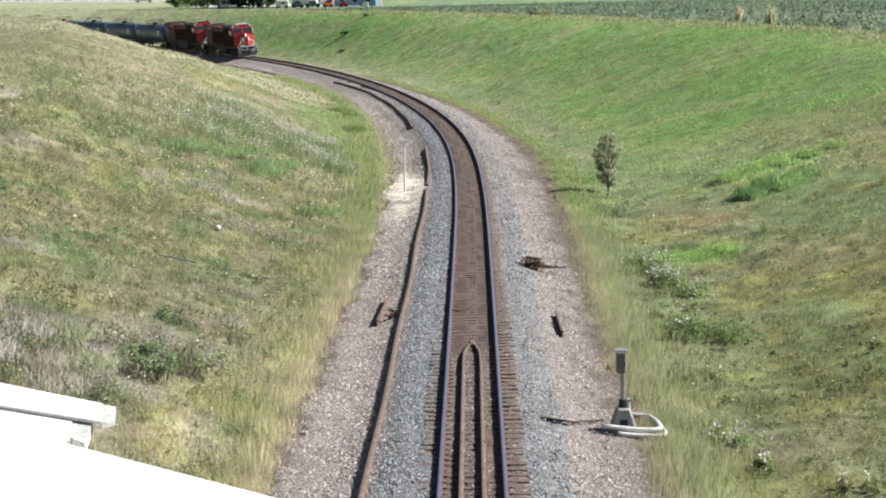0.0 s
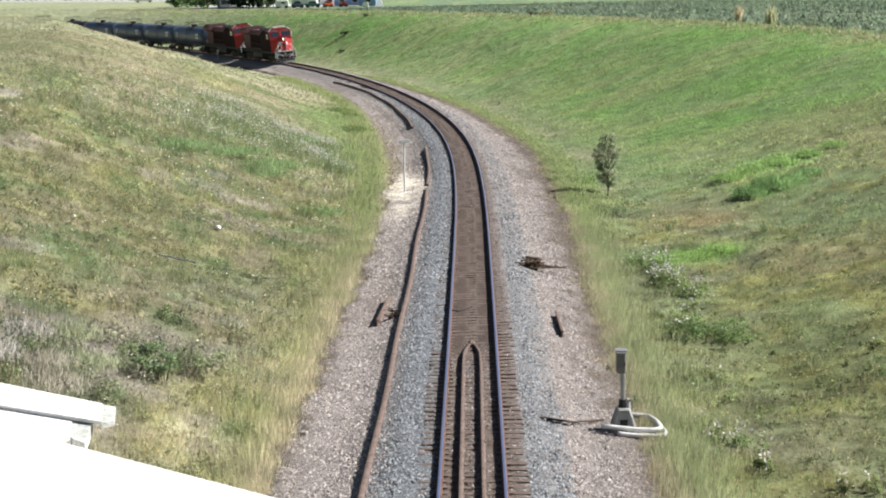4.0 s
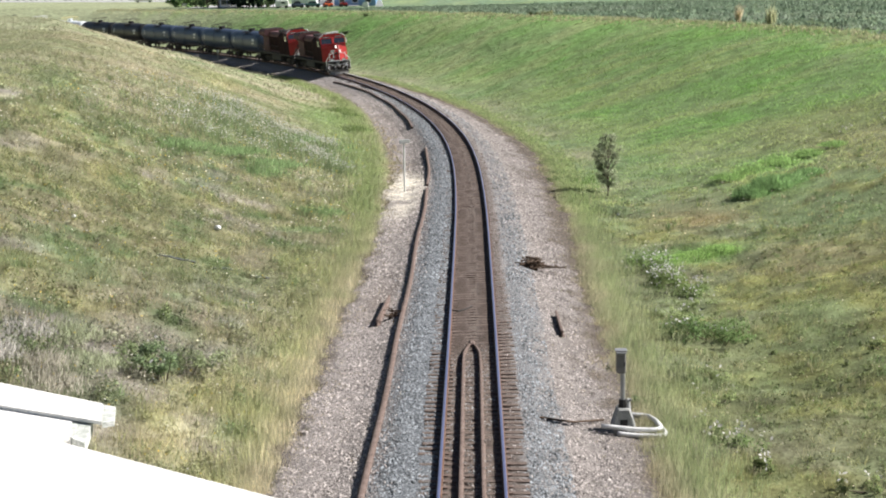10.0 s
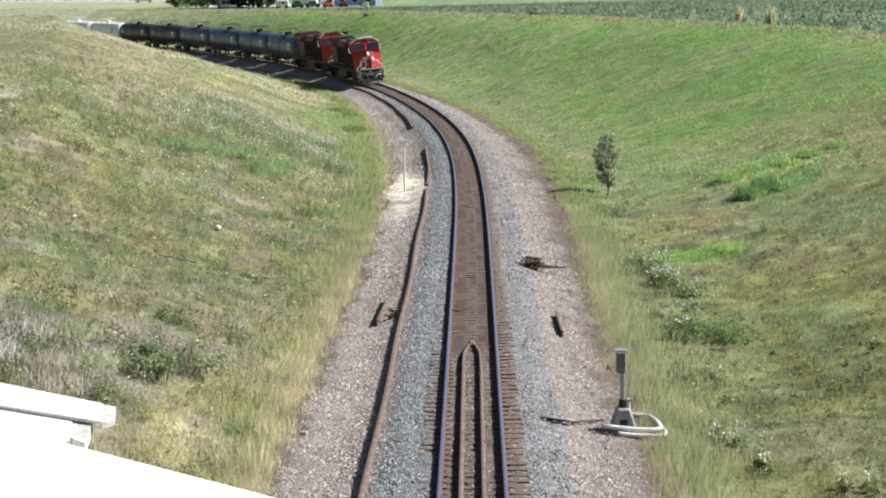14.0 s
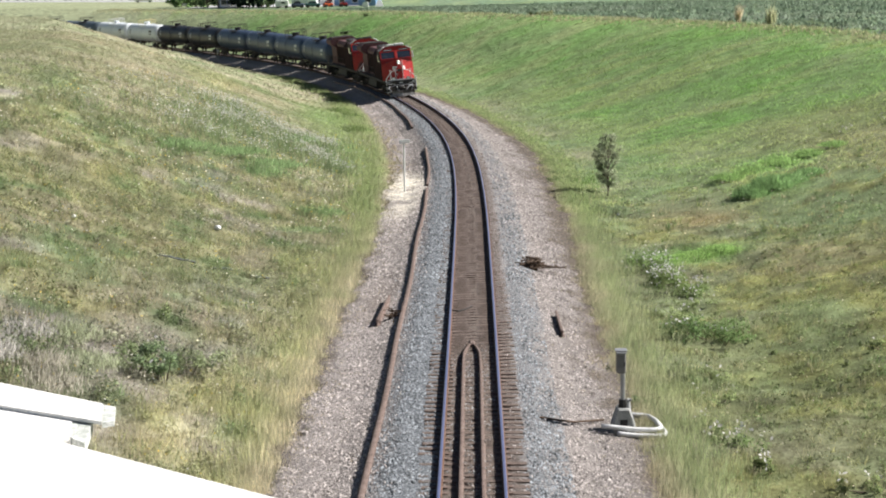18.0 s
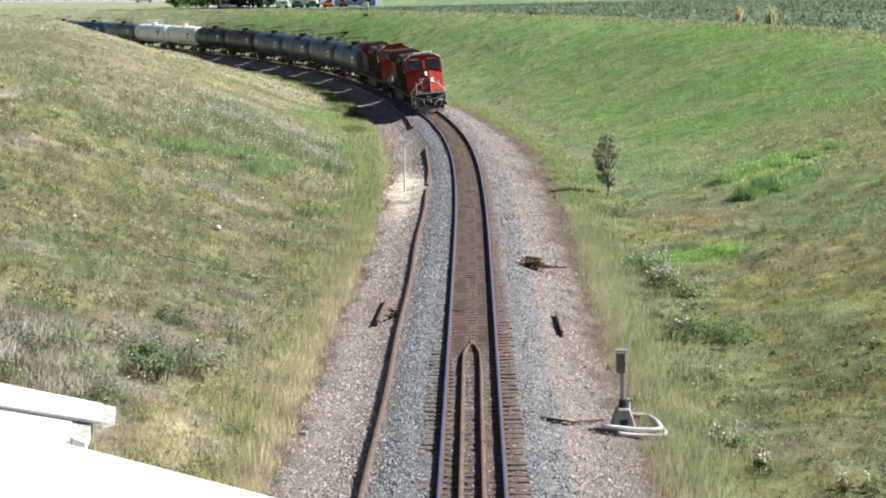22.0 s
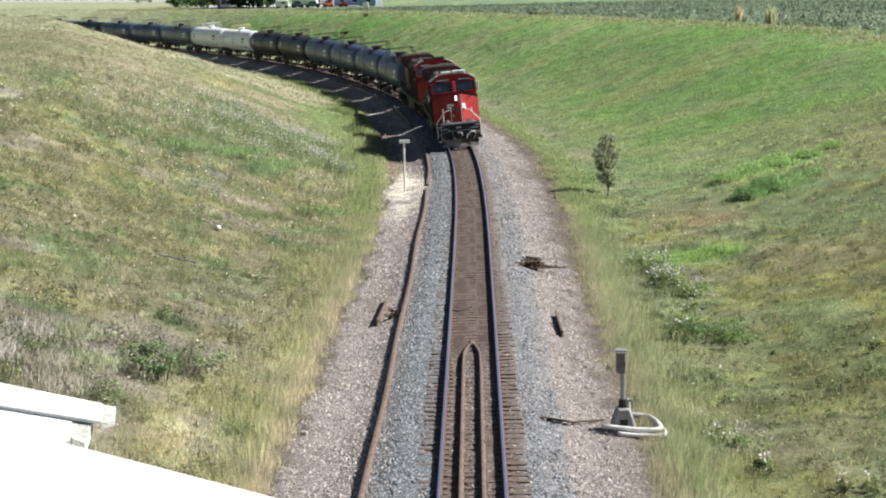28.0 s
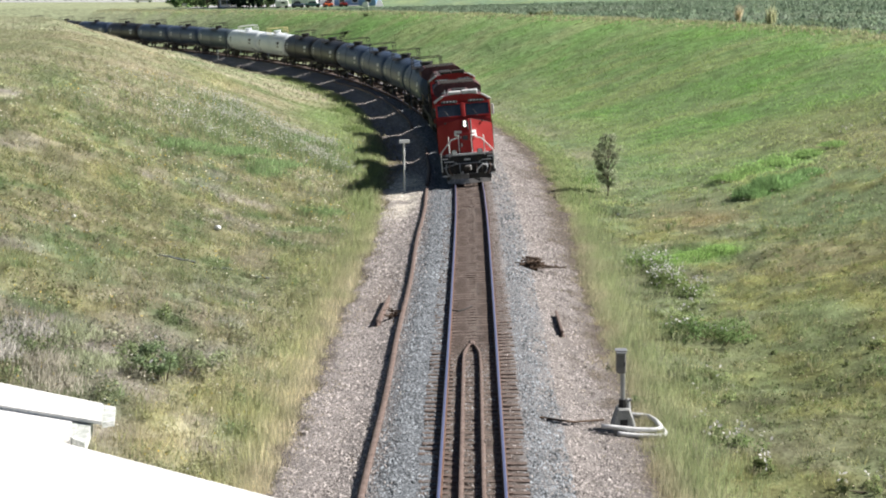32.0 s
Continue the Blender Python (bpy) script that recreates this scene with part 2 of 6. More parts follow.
# ---- end of the lie of the land ----

# ---- small builders ----
def box(bm, cx, cy, cz, sx, sy, sz, rz=0.0, bevel=0.0, rx=0.0, ry=0.0):
    m = Matrix.Translation((cx, cy, cz)) @ Euler((rx, ry, rz)).to_matrix().to_4x4() @ Matrix.Diagonal((sx, sy, sz, 1))
    r = bmesh.ops.create_cube(bm, size=1.0, matrix=m)
    if bevel:
        edges = list({e for v in r["verts"] for e in v.link_edges})
        bmesh.ops.bevel(bm, geom=edges, offset=bevel, segments=1, affect="EDGES")
    return bm


def tube(bm, a, b, r, n=8, r2=None):
    a, b = Vector(a), Vector(b)
    d = b - a
    m = Matrix.Translation((a + b) / 2) @ d.to_track_quat("Z", "Y").to_matrix().to_4x4()
    bmesh.ops.create_cone(bm, cap_ends=True, segments=n, radius1=r, radius2=r if r2 is None else r2, depth=d.length, matrix=m)
    return bm


def pipe(bm, pts, r, n=8):
    """One bent tube through the points."""
    pts = [Vector(p) for p in pts]
    rings = []
    for i, p in enumerate(pts):
        d = (pts[min(i + 1, len(pts) - 1)] - pts[max(i - 1, 0)]).normalized()
        u = d.cross(Vector((0, 0, 1)))
        u = u.normalized() if u.length > 0.01 else Vector((1, 0, 0))
        w = d.cross(u)
        rings.append([bm.verts.new(p + (u * math.cos(6.2832 * k / n) + w * math.sin(6.2832 * k / n)) * r) for k in range(n)])
    for a, b in zip(rings[:-1], rings[1:]):
        for k in range(n):
            bm.faces.new((a[k], a[(k + 1) % n], b[(k + 1) % n], b[k]))
    bm.faces.new(rings[0])
    bm.faces.new(rings[-1][::-1])
    bmesh.ops.recalc_face_normals(bm, faces=bm.faces)
    return bm


def prism(bm, outline, axis, lo, hi):
    """Outline of 2-d points swept along an axis ('x': points are y, z; 'y': points are x, z)."""
    def p(u, v, w):
        return (w, u, v) if axis == "x" else (u, w, v) if axis == "y" else (u, v, w)
    a = [bm.verts.new(p(u, v, lo)) for u, v in outline]
    b = [bm.verts.new(p(u, v, hi)) for u, v in outline]
    n = len(outline)
    bm.faces.new(a)
    bm.faces.new(list(reversed(b)))
    for i in range(n):
        bm.faces.new((a[i], b[i], b[(i + 1) % n], a[(i + 1) % n]))
    bmesh.ops.recalc_face_normals(bm, faces=bm.faces)
    return bm


def mesh_of(name, bm, material, smooth=False):
    me = bpy.data.meshes.new(name)
    bm.to_mesh(me)
    bm.free()
    me.materials.append(material)
    if smooth:
        me.shade_smooth()
    return me


def part(name, bm, material, parent, label="", smooth=False):
    ob = new(name, mesh_of(name, bm, material, smooth))
    ob.parent = parent
    return tagged(ob, label)


def raw(name, verts, faces, material, tint=None, parent=None, smooth=False, normals=None):
    """A mesh from arrays: verts (n, 3), faces (m, k), tint (n, 3)."""
    me = bpy.data.meshes.new(name)
    verts, faces = np.asarray(verts, np.float32), np.asarray(faces, np.int32)
    k = faces.shape[1]
    me.vertices.add(len(verts))
    me.vertices.foreach_set("co", verts.ravel())
    me.loops.add(faces.size)
    me.loops.foreach_set("vertex_index", faces.ravel())
    me.polygons.add(len(faces))
    me.polygons.foreach_set("loop_start", np.arange(0, faces.size, k, dtype=np.int32))
    me.update(calc_edges=True)
    me.validate()
    if tint is not None:
        col = np.ones((len(verts), 4), np.float32)
        col[:, :3] = tint
        me.color_attributes.new("tint", "FLOAT_COLOR", "POINT").data.foreach_set("color", col.ravel())
    me.materials.append(material)
    if smooth:
        me.shade_smooth()
    if normals is not None:
        me.normals_split_custom_set_from_vertices(normals)
    ob = new(name, me)
    ob.parent = parent
    return ob


def empty(name, m=None):
    ob = new(name)
    if m is not None:
        ob.matrix_basis = m
    return ob


# ---- colours of the meadow ----
DRY, OLIVE, GREEN, LUSH = (0.31, 0.29, 0.185), (0.20, 0.215, 0.11), (0.15, 0.205, 0.09), (0.136, 0.247, 0.062)
PATCHES = []  # s, o, half-length, half-width, colour, strength


def mixed(c, d, f):
    return c + (np.asarray(d) - c) * np.clip(f, 0, 1)[:, None]


def meadow_tint(x, y, s, o):
    x, y = np.ravel(x), np.ravel(y)
    n1, n2, n3 = wave(x, y, 9, 4.0), wave(x, y, 3.1, 5.0), wave(s, o * 2.2, 12, 6.0)
    c = np.tile(np.array(OLIVE), (len(x), 1))
    c = mixed(c, GREEN, 0.5 + 0.6 * n1)
    c = mixed(c, DRY, np.clip(np.where(o < 0, 0.40, 0.30) + 0.5 * n2 - 0.35 * n1, 0, 0.8) * np.where(o < 0, 0.9, 0.55))
    # the right bank is fresh green beyond the shrubs
    right = np.clip((o - 9) / 5, 0, 1) * np.clip((s - 62) / 40, 0, 1)
    c = mixed(c, LUSH, right * np.clip(0.72 + 0.35 * n3 + 0.15 * n2, 0, 0.95))
    c = mixed(c, DRY, right * np.clip(-0.3 + 0.5 * n3 - 0.3 * n1, 0, 0.5))
    # dry strip beside the gravel
    edge = np.exp(-((o + 6.0) / 1.1) ** 2) + np.exp(-((o - 5.3) / 0.9) ** 2) * np.interp(s, [50, 80], [1.0, 0.35])
    c = mixed(c, DRY, 0.75 * edge * (0.8 + 0.3 * n2))
    for ps, po, ls, lo, colour, f in PATCHES:
        d = (((s - ps) / ls) ** 2 + ((o - po) / lo) ** 2) * (1 + 0.55 * n2) + 0.2 * n1
        c = mixed(c, colour, f * np.exp(-d * d) * (0.85 + 0.35 * n2))
    # plateau fields beyond the banks
    crest = np.clip((o - np.interp(s, [60, 160, 260, 420], [47, 36, 27, 25])) / 4, 0, 1)
    c = mixed(c, (0.125, 0.175, 0.115), crest * (0.75 + 0.2 * n2))
    # the near banks are a patchwork of yellow-green, deep green and grey weeds
    near = np.clip((95 - s) / 30, 0, 1) * np.clip((np.abs(o) - 5.2) / 1.2, 0, 1)
    left = near * (o < 0)
    c = mixed(c, (0.295, 0.305, 0.14), left * np.clip(1.3 * wave(x, y, 2.4, 31.0) + 0.1, 0, 0.8))
    c = mixed(c, (0.115, 0.185, 0.07), left * np.clip(1.5 * wave(x, y, 1.7, 32.0) - 0.15, 0, 0.85))
    c = mixed(c, (0.33, 0.31, 0.26), left * np.clip(1.3 * wave(x, y, 3.2, 33.0) - 0.35, 0, 0.7))
    slope = near * (o > 0)
    c = mixed(c, (0.25, 0.255, 0.085), slope * np.clip(1.3 * wave(x, y, 1.9, 34.0), 0, 0.75))
    c = mixed(c, (0.14, 0.18, 0.08), slope * np.clip(1.5 * wave(x, y, 1.3, 35.0) - 0.25, 0, 0.5))
    c = mixed(c, (0.24, 0.27, 0.11), right * np.clip(1.2 * wave(x * 0.45, y, 4.0, 37.0), 0, 0.5))
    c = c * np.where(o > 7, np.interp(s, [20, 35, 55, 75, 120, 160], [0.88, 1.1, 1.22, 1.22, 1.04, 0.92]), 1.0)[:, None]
    c = c * (1 + 0.35 * np.clip((38 - s) / 8, 0, 1) * np.exp(-((o + 6.8) / 1.7) ** 2))[:, None]
    # straw plateau left of the curve
    c = mixed(c, (0.215, 0.235, 0.13), np.clip((-o - 30) / 6, 0, 1) * (0.75 + 0.3 * n2) + 0.8 * np.clip((s - 300) / 40, 0, 1) * (o < 24) + np.clip((y - 335) / 30, 0, 1) * np.clip((-x - 55) / 15, 0, 1))
    # mottling of single plants, coarser tussocks low on the right slope
    tuss = np.clip((o - 6) / 2, 0, 1) * np.clip((80 - s) / 25, 0, 1)
    calm = np.where(o > 0, np.interp(s, [60, 95], [1.0, 0.3]), np.interp(s, [70, 120], [1.0, 0.55]))
    c = c * (1 + calm * (0.28 * wave(x, y, 1.1, 21.0) + 0.2 * wave(x, y, 0.45, 22.0)) + 0.22 * tuss * wave(x * 0.5, y * 1.2, 0.8, 23.0))[:, None]
    # the left bank is drier all over
    c = c * np.where((o < 0)[:, None], np.array((1.045, 0.985, 1.02)), 1.0)
    return np.clip(c * np.array((1.0, 1.0, 1.09)), 0.02, 0.8)


def land():
    """One sheet of ground, fine in the cutting and coarse towards the horizon."""
    def axis(lo, hi, step, far):
        mid = list(np.arange(lo, hi, step))
        a, b = [], []
        d, q = step, mid[-1]
        while q < far:
            d *= 1.25
            q += d
            b.append(q)
        d, q = step, mid[0]
        while q > -far:
            d *= 1.25
            q -= d
            a.append(q)
        return np.array(a[::-1] + mid + b)
    xs, ys = axis(-78, 62, 0.6, 4200), axis(20, 330, 0.8, 4200)
    gx, gy = np.meshgrid(xs, ys)
    z, s, o = ground_z(gx.ravel(), gy.ravel())
    sink = np.clip((np.minimum(o - edge_left(s), edge_right(s) - o) + 0.15) / 0.7, 0, 1)
    z = z - 0.45 * sink
    verts = np.stack([gx.ravel(), gy.ravel(), z], 1)
    nx, ny = len(xs), len(ys)
    i = (np.arange(ny - 1)[:, None] * nx + np.arange(nx - 1)).ravel()
    faces = np.stack([i, i + 1, i + nx + 1, i + nx], 1)
    # soil tint: darkened under near grass, lightened far off like the hazed blades
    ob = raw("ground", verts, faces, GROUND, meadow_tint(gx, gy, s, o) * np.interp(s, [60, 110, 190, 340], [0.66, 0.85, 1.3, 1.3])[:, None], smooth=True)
    tagged(ob, "grassy railway cutting with dry and green patches", "ground", kind="structure")


def soiled(x, y, s, o):
    """How far earth and dead grass cover the outer edges of the gravel."""
    n = wave(x, y, 1.6, 3.5) + 0.6 * wave(x, y, 0.5, 3.9)
    out = np.maximum(edge_left(s) + 0.55 - o, o - edge_right(s) + np.interp(s, [40, 90], [0.85, 1.25])) - 0.45 * n
    streak = np.where(o > 0, 1.0, 0.4) * np.clip(wave(s * 1.2, o * 2.5, 1.5, 4.4) - 0.25, 0, 0.6) * np.clip((np.abs(o) - 2.4) / 0.8, 0, 1)
    return np.clip(0.85 * np.clip(out / 0.6, 0, 1) * np.where(o > 0, np.interp(s, [26, 36], [0.5, 1.0]), 1.0) + streak, 0, 0.9)


def gravel_bed():
    ss = np.concatenate([np.arange(-60, 120, 0.4), np.arange(120, 660, 1.5)])
    os_ = np.arange(-6.05, 6.1, 0.17)
    gs, go = np.meshgrid(ss, os_, indexing="ij")
    s, o = gs.ravel(), go.ravel()
    x, y, hd = spot(s, o)
    z = bed_z(s, o)
    rag = 0.6 * wave(x, y, 1.1, 7.0) + 0.5 * wave(x, y, 4.5, 8.0) - 0.12
    out = np.maximum(edge_left(s) - o - rag, o - edge_right(s) - rag)
    z = z - np.clip(out, 0, 0.6) * 0.9
    between = np.abs(o) < 0.7
    bump = np.where(between, 0.012, 0.035) * (wave(x, y, 0.35, 9.0) + 0.7 * wave(x, y, 0.16, 1.5))
    z = z + bump + np.where(between, -0.012 + 0.012 * wave(x, y, 1.7, 2.5), 0)
    # tie ends stand free on the right, and on the left near the guard-rail point; fines fill the track itself
    z = z - np.interp(s, [29, 33, 45, 80], [0.012, 0.004, -0.022, -0.03]) * ((o > 0.82) & (o < 1.3)) - 0.012 * ((o < -0.82) & (o > -1.38) & (s > 18) & (s < 31))
    z = z + np.where(between & (np.abs(o) > 0.22), 0.024 + 0.016 * wave(x, y, 0.8, 5.1) + 0.014 * wave(s, o * 4, 3.5, 5.6), 0)
    z = z - np.where(between, 0.012 * np.clip((30.5 - s) / 1.5, 0, 1), 0)
    n = wave(x, y, 2.4, 3.5)
    c = np.tile(np.array((0.238, 0.217, 0.203)), (len(s), 1))
    c = mixed(c, (0.305, 0.275, 0.258), 0.5 + 0.6 * n)
    c = mixed(c, (0.15, 0.122, 0.10), np.clip(wave(s, o * 3, 9, 4.4) - 0.1, 0, 0.7) * np.clip((np.abs(o) - 2.6) / 1.0, 0, 1))
    grey_l = np.clip((-0.8 - o) / 0.1, 0, 1) * np.clip((o + 2.45 + 0.2 * n) / 0.5, 0, 1)
    grey_r = np.clip((o - 1.15) / 0.2, 0, 1) * np.clip((2.5 - o + 0.5 * n) / 0.5, 0, 1)
    c = mixed(c, (0.175, 0.189, 0.202), np.clip(grey_l * np.interp(s, [120, 160], [1.0, 0.25]) + grey_r * np.interp(s, [40, 80], [0.7, 0.35]), 0, 1))
    c = mixed(c, (0.08, 0.058, 0.047), np.where(np.abs(o) < 0.85, 0.92, 0) + np.where((o > 0.8) & (o < 1.25), np.interp(s, [33, 45, 80, 110], [0.6, 0.5, 0.42, 0.1]), 0))
    # a pale dusty streak runs between the rails
    c = mixed(c, (0.20, 0.175, 0.155), np.exp(-((o - 0.04) / 0.16) ** 2) * np.clip(0.45 + 0.9 * wave(s, o * 2, 3.0, 8.8), 0, 0.8) * np.clip((s - 31) / 2, 0, 1))
    c = mixed(c, (0.165, 0.142, 0.123), np.where(np.abs(o) < 0.7, 1.0, 0.0) * np.clip((32 - s) / 4, 0, 1) * np.clip(0.5 + 0.7 * wave(x, y, 0.6, 8.9), 0, 1))
    c = c * np.where(o < -2.55, 1.18, 1.0)[:, None]
    c = c * np.where(np.abs(o) > 1.5, np.interp(s, [38, 50, 90, 150, 300], [1.0, 0.92, 0.85, 0.98, 1.05]), 1.0)[:, None]
    c = mixed(c, (0.125, 0.103, 0.082), soiled(x, y, s, o))
    sand = np.exp(-(((s - 79) / 11) ** 2 + ((o + 3.8) / 1.25) ** 2) ** 2)
    c = mixed(c, (0.82, 0.76, 0.64), sand * np.clip(0.8 + 0.9 * wave(x, y, 1.1, 6.6), 0, 1))
    no = len(os_)
    i = (np.arange(len(ss) - 1)[:, None] * no + np.arange(no - 1)).ravel()
    faces = np.stack([i, i + 1, i + no + 1, i + no], 1)[:, ::-1]
    tagged(raw("gravel_bed", np.stack([x, y, z], 1), faces, GRAVEL, c, smooth=True), "grey ballast and pinkish gravel shoulders under the track", "gravel bed", kind="structure")
    # loose stones where the bed is near
    rng = np.random.default_rng(5)
    n = 76000
    s = np.concatenate([12 + 70 * rng.random(n - 16000) ** 1.6, rng.uniform(80, 165, 16000)])
    o = edge_left(s) + 0.2 + (edge_right(s) - edge_left(s) - 0.25) * rng.random(n)
    keep = ~((np.abs(o) < 0.86) & (rng.random(n) < 0.8)) & ~((o > 0.8) & (o < 1.32) & (rng.random(n) < np.interp(s, [34, 50], [0.93, 0.1]))) & ~((o < -0.8) & (o > -1.38) & (s > 18) & (s < 31) & (rng.random(n) < 0.7)) & ~((((s - 79) / 10) ** 2 + ((o + 3.8) / 1.1) ** 2 < 1) & (rng.random(n) < 0.8))
    s, o = s[keep], o[keep]
    n = len(s)
    x, y, hd = spot(s, o)
    z = bed_z(s, o) + np.where(np.abs(o) < 0.86, -0.01, 0.01)
    grey_zone = ((o < -0.8) & (o > np.interp(s, [40, 80], [-2.35, -2.0]) + 0.3 * rng.normal(0, 1, n))) | ((o > 1.2) & (o < 2.4) & (rng.random(n) < np.interp(s, [40, 80], [0.9, 0.4])))
    soil = soiled(x, y, s, o)
    r = np.where(grey_zone, rng.uniform(0.022, 0.05, n), rng.uniform(0.018, 0.042, n)) * np.where(s > 80, 1.6, np.where(s > 45, 1.3, 1.0))
    r = r * np.where(rng.random(n) < soil * 1.05, 0.3, 1.0)
    peak = np.array([(1, 0, -0.3), (0, 1, -0.3), (-1, 0, -0.3), (0, -1, -0.3), (0, 0, 0.8)])
    jig = peak[None] * rng.uniform(0.6, 1.3, (n, 5, 1)) + rng.normal(0, 0.2, (n, 5, 3))
    turn = rng.random(n) * 6.28
    ca, sa = np.cos(turn)[:, None], np.sin(turn)[:, None]
    jig = np.stack([jig[..., 0] * ca - jig[..., 1] * sa, jig[..., 0] * sa + jig[..., 1] * ca, jig[..., 2]], 2)
    verts = jig * r[:, None, None] + np.stack([x, y, z], 1)[:, None]
    f = np.array([(0, 1, 4), (1, 2, 4), (2, 3, 4), (3, 0, 4)])
    faces = (f[None] + 5 * np.arange(n)[:, None, None]).reshape(-1, 3)
    base = np.where(grey_zone[:, None], np.interp(s, [40, 75], [1.0, 0.84])[:, None] * np.array((0.205, 0.221, 0.234)), np.array((0.31, 0.28, 0.263)))
    base = base * (np.where(np.abs(o) < 0.86, 0.45, 1.0) * np.where(o < -2.5, 1.15, 1.0))[:, None]
    base = base * np.where(np.abs(o) > 1.5, np.interp(s, [38, 50, 90, 150, 300], [1.0, 0.92, 0.85, 0.98, 1.05]), 1.0)[:, None]
    base = base * np.where((o > 0.8) & (o < 1.6) & (s > 34) & (s < 110), np.interp(o, [1.1, 1.6], [0.62, 1.0]), 1.0)[:, None]
    base = mixed(base, (0.15, 0.125, 0.10), 0.85 * soil)
    base = mixed(base, (0.80, 0.74, 0.62), 0.85 * np.exp(-(((s - 79) / 11) ** 2 + ((o + 3.8) / 1.25) ** 2) ** 2))
    tint = np.repeat(base, 5, axis=0)
    # stones that fill the track between the guard rails and the running rails
    m = 9000
    s3, o3 = 11 + 21 * rng.random(m) ** 1.1, rng.uniform(-0.66, 0.66, m)
    k3 = wave(s3 * 1.4, o3 * 3, 1.2, 9.7) + 0.35 * rng.random(m) > -0.1
    s3, o3 = s3[k3], o3[k3]
    m = len(s3)
    x3, y3, _ = spot(s3, o3)
    j3 = (peak[None] * rng.uniform(0.6, 1.3, (m, 5, 1)) + rng.normal(0, 0.2, (m, 5, 3))) * rng.uniform(0.016, 0.036, m)[:, None, None]
    v3 = j3 + np.stack([x3, y3, bed_z(s3, o3) + rng.uniform(-0.01, 0.025, m)], 1)[:, None]
    faces = np.concatenate([faces, (f[None] + 5 * (n + np.arange(m))[:, None, None]).reshape(-1, 3)])
    verts = np.concatenate([verts.reshape(-1, 3), v3.reshape(-1, 3)])
    tint = np.concatenate([tint, np.repeat(np.where(rng.random((m, 1)) < 0.35, np.array((0.21, 0.21, 0.21)), np.array((0.16, 0.13, 0.11))), 5, axis=0)])
    tagged(raw("loose_stones", verts.reshape(-1, 3), faces, STONE, tint), "loose grey and pinkish crushed ballast stones", "gravel", kind="stuff")


RAIL_SHAPE = [(-0.075, -0.185), (0.075, -0.185), (0.075, -0.17), (0.012, -0.155), (0.012, -0.045), (0.037, -0.035), (0.037, -0.006), (0.028, 0.0), (-0.028, 0.0), (-0.037, -0.006), (-0.037, -0.035), (-0.012, -0.045), (-0.012, -0.155), (-0.075, -0.17)]


def rail_mesh(name, ss, off, lift, side, top, parent=None, tilt=True, scale=1.0, shape=RAIL_SHAPE):
    """A rail swept along the track at the offsets off (one per s)."""
    ss, off = np.asarray(ss, float), np.broadcast_to(np.asarray(off, float), np.shape(ss))
    k = len(shape)
    verts = []
    for s, o, l in zip(ss, off, np.broadcast_to(lift, ss.shape)):
        e = float(cant(s)) if tilt else 0.0
        for u, w in shape:
            x, y, hd = spot(s, o + u * scale)
            verts.append((x, y, l + w * scale + (e * (o + 0.7535) / 1.507)))
    faces, tops = [], []
    for i in range(len(ss) - 1):
        for j in range(k):
            a, b = i * k + j, i * k + (j + 1) % k
            faces.append((a, b, b + k, a + k))
            tops.append(1 if k > 8 and j in (6, 7, 8) else 0)
    ob = raw(name, verts, faces, side, parent=parent)
    ob.data.materials.append(top)
    ob.data.polygons.foreach_set("material_index", np.array(tops, np.int32))
    bm = bmesh.new()
    bm.from_mesh(ob.data)
    bm.verts.ensure_lookup_table()
    bm.faces.new([bm.verts[j] for j in range(k)])
    bm.faces.new([bm.verts[len(bm.verts) - k + j] for j in reversed(range(k))])
    bmesh.ops.recalc_face_normals(bm, faces=bm.faces)
    bm.to_mesh(ob.data)
    bm.free()
    return ob


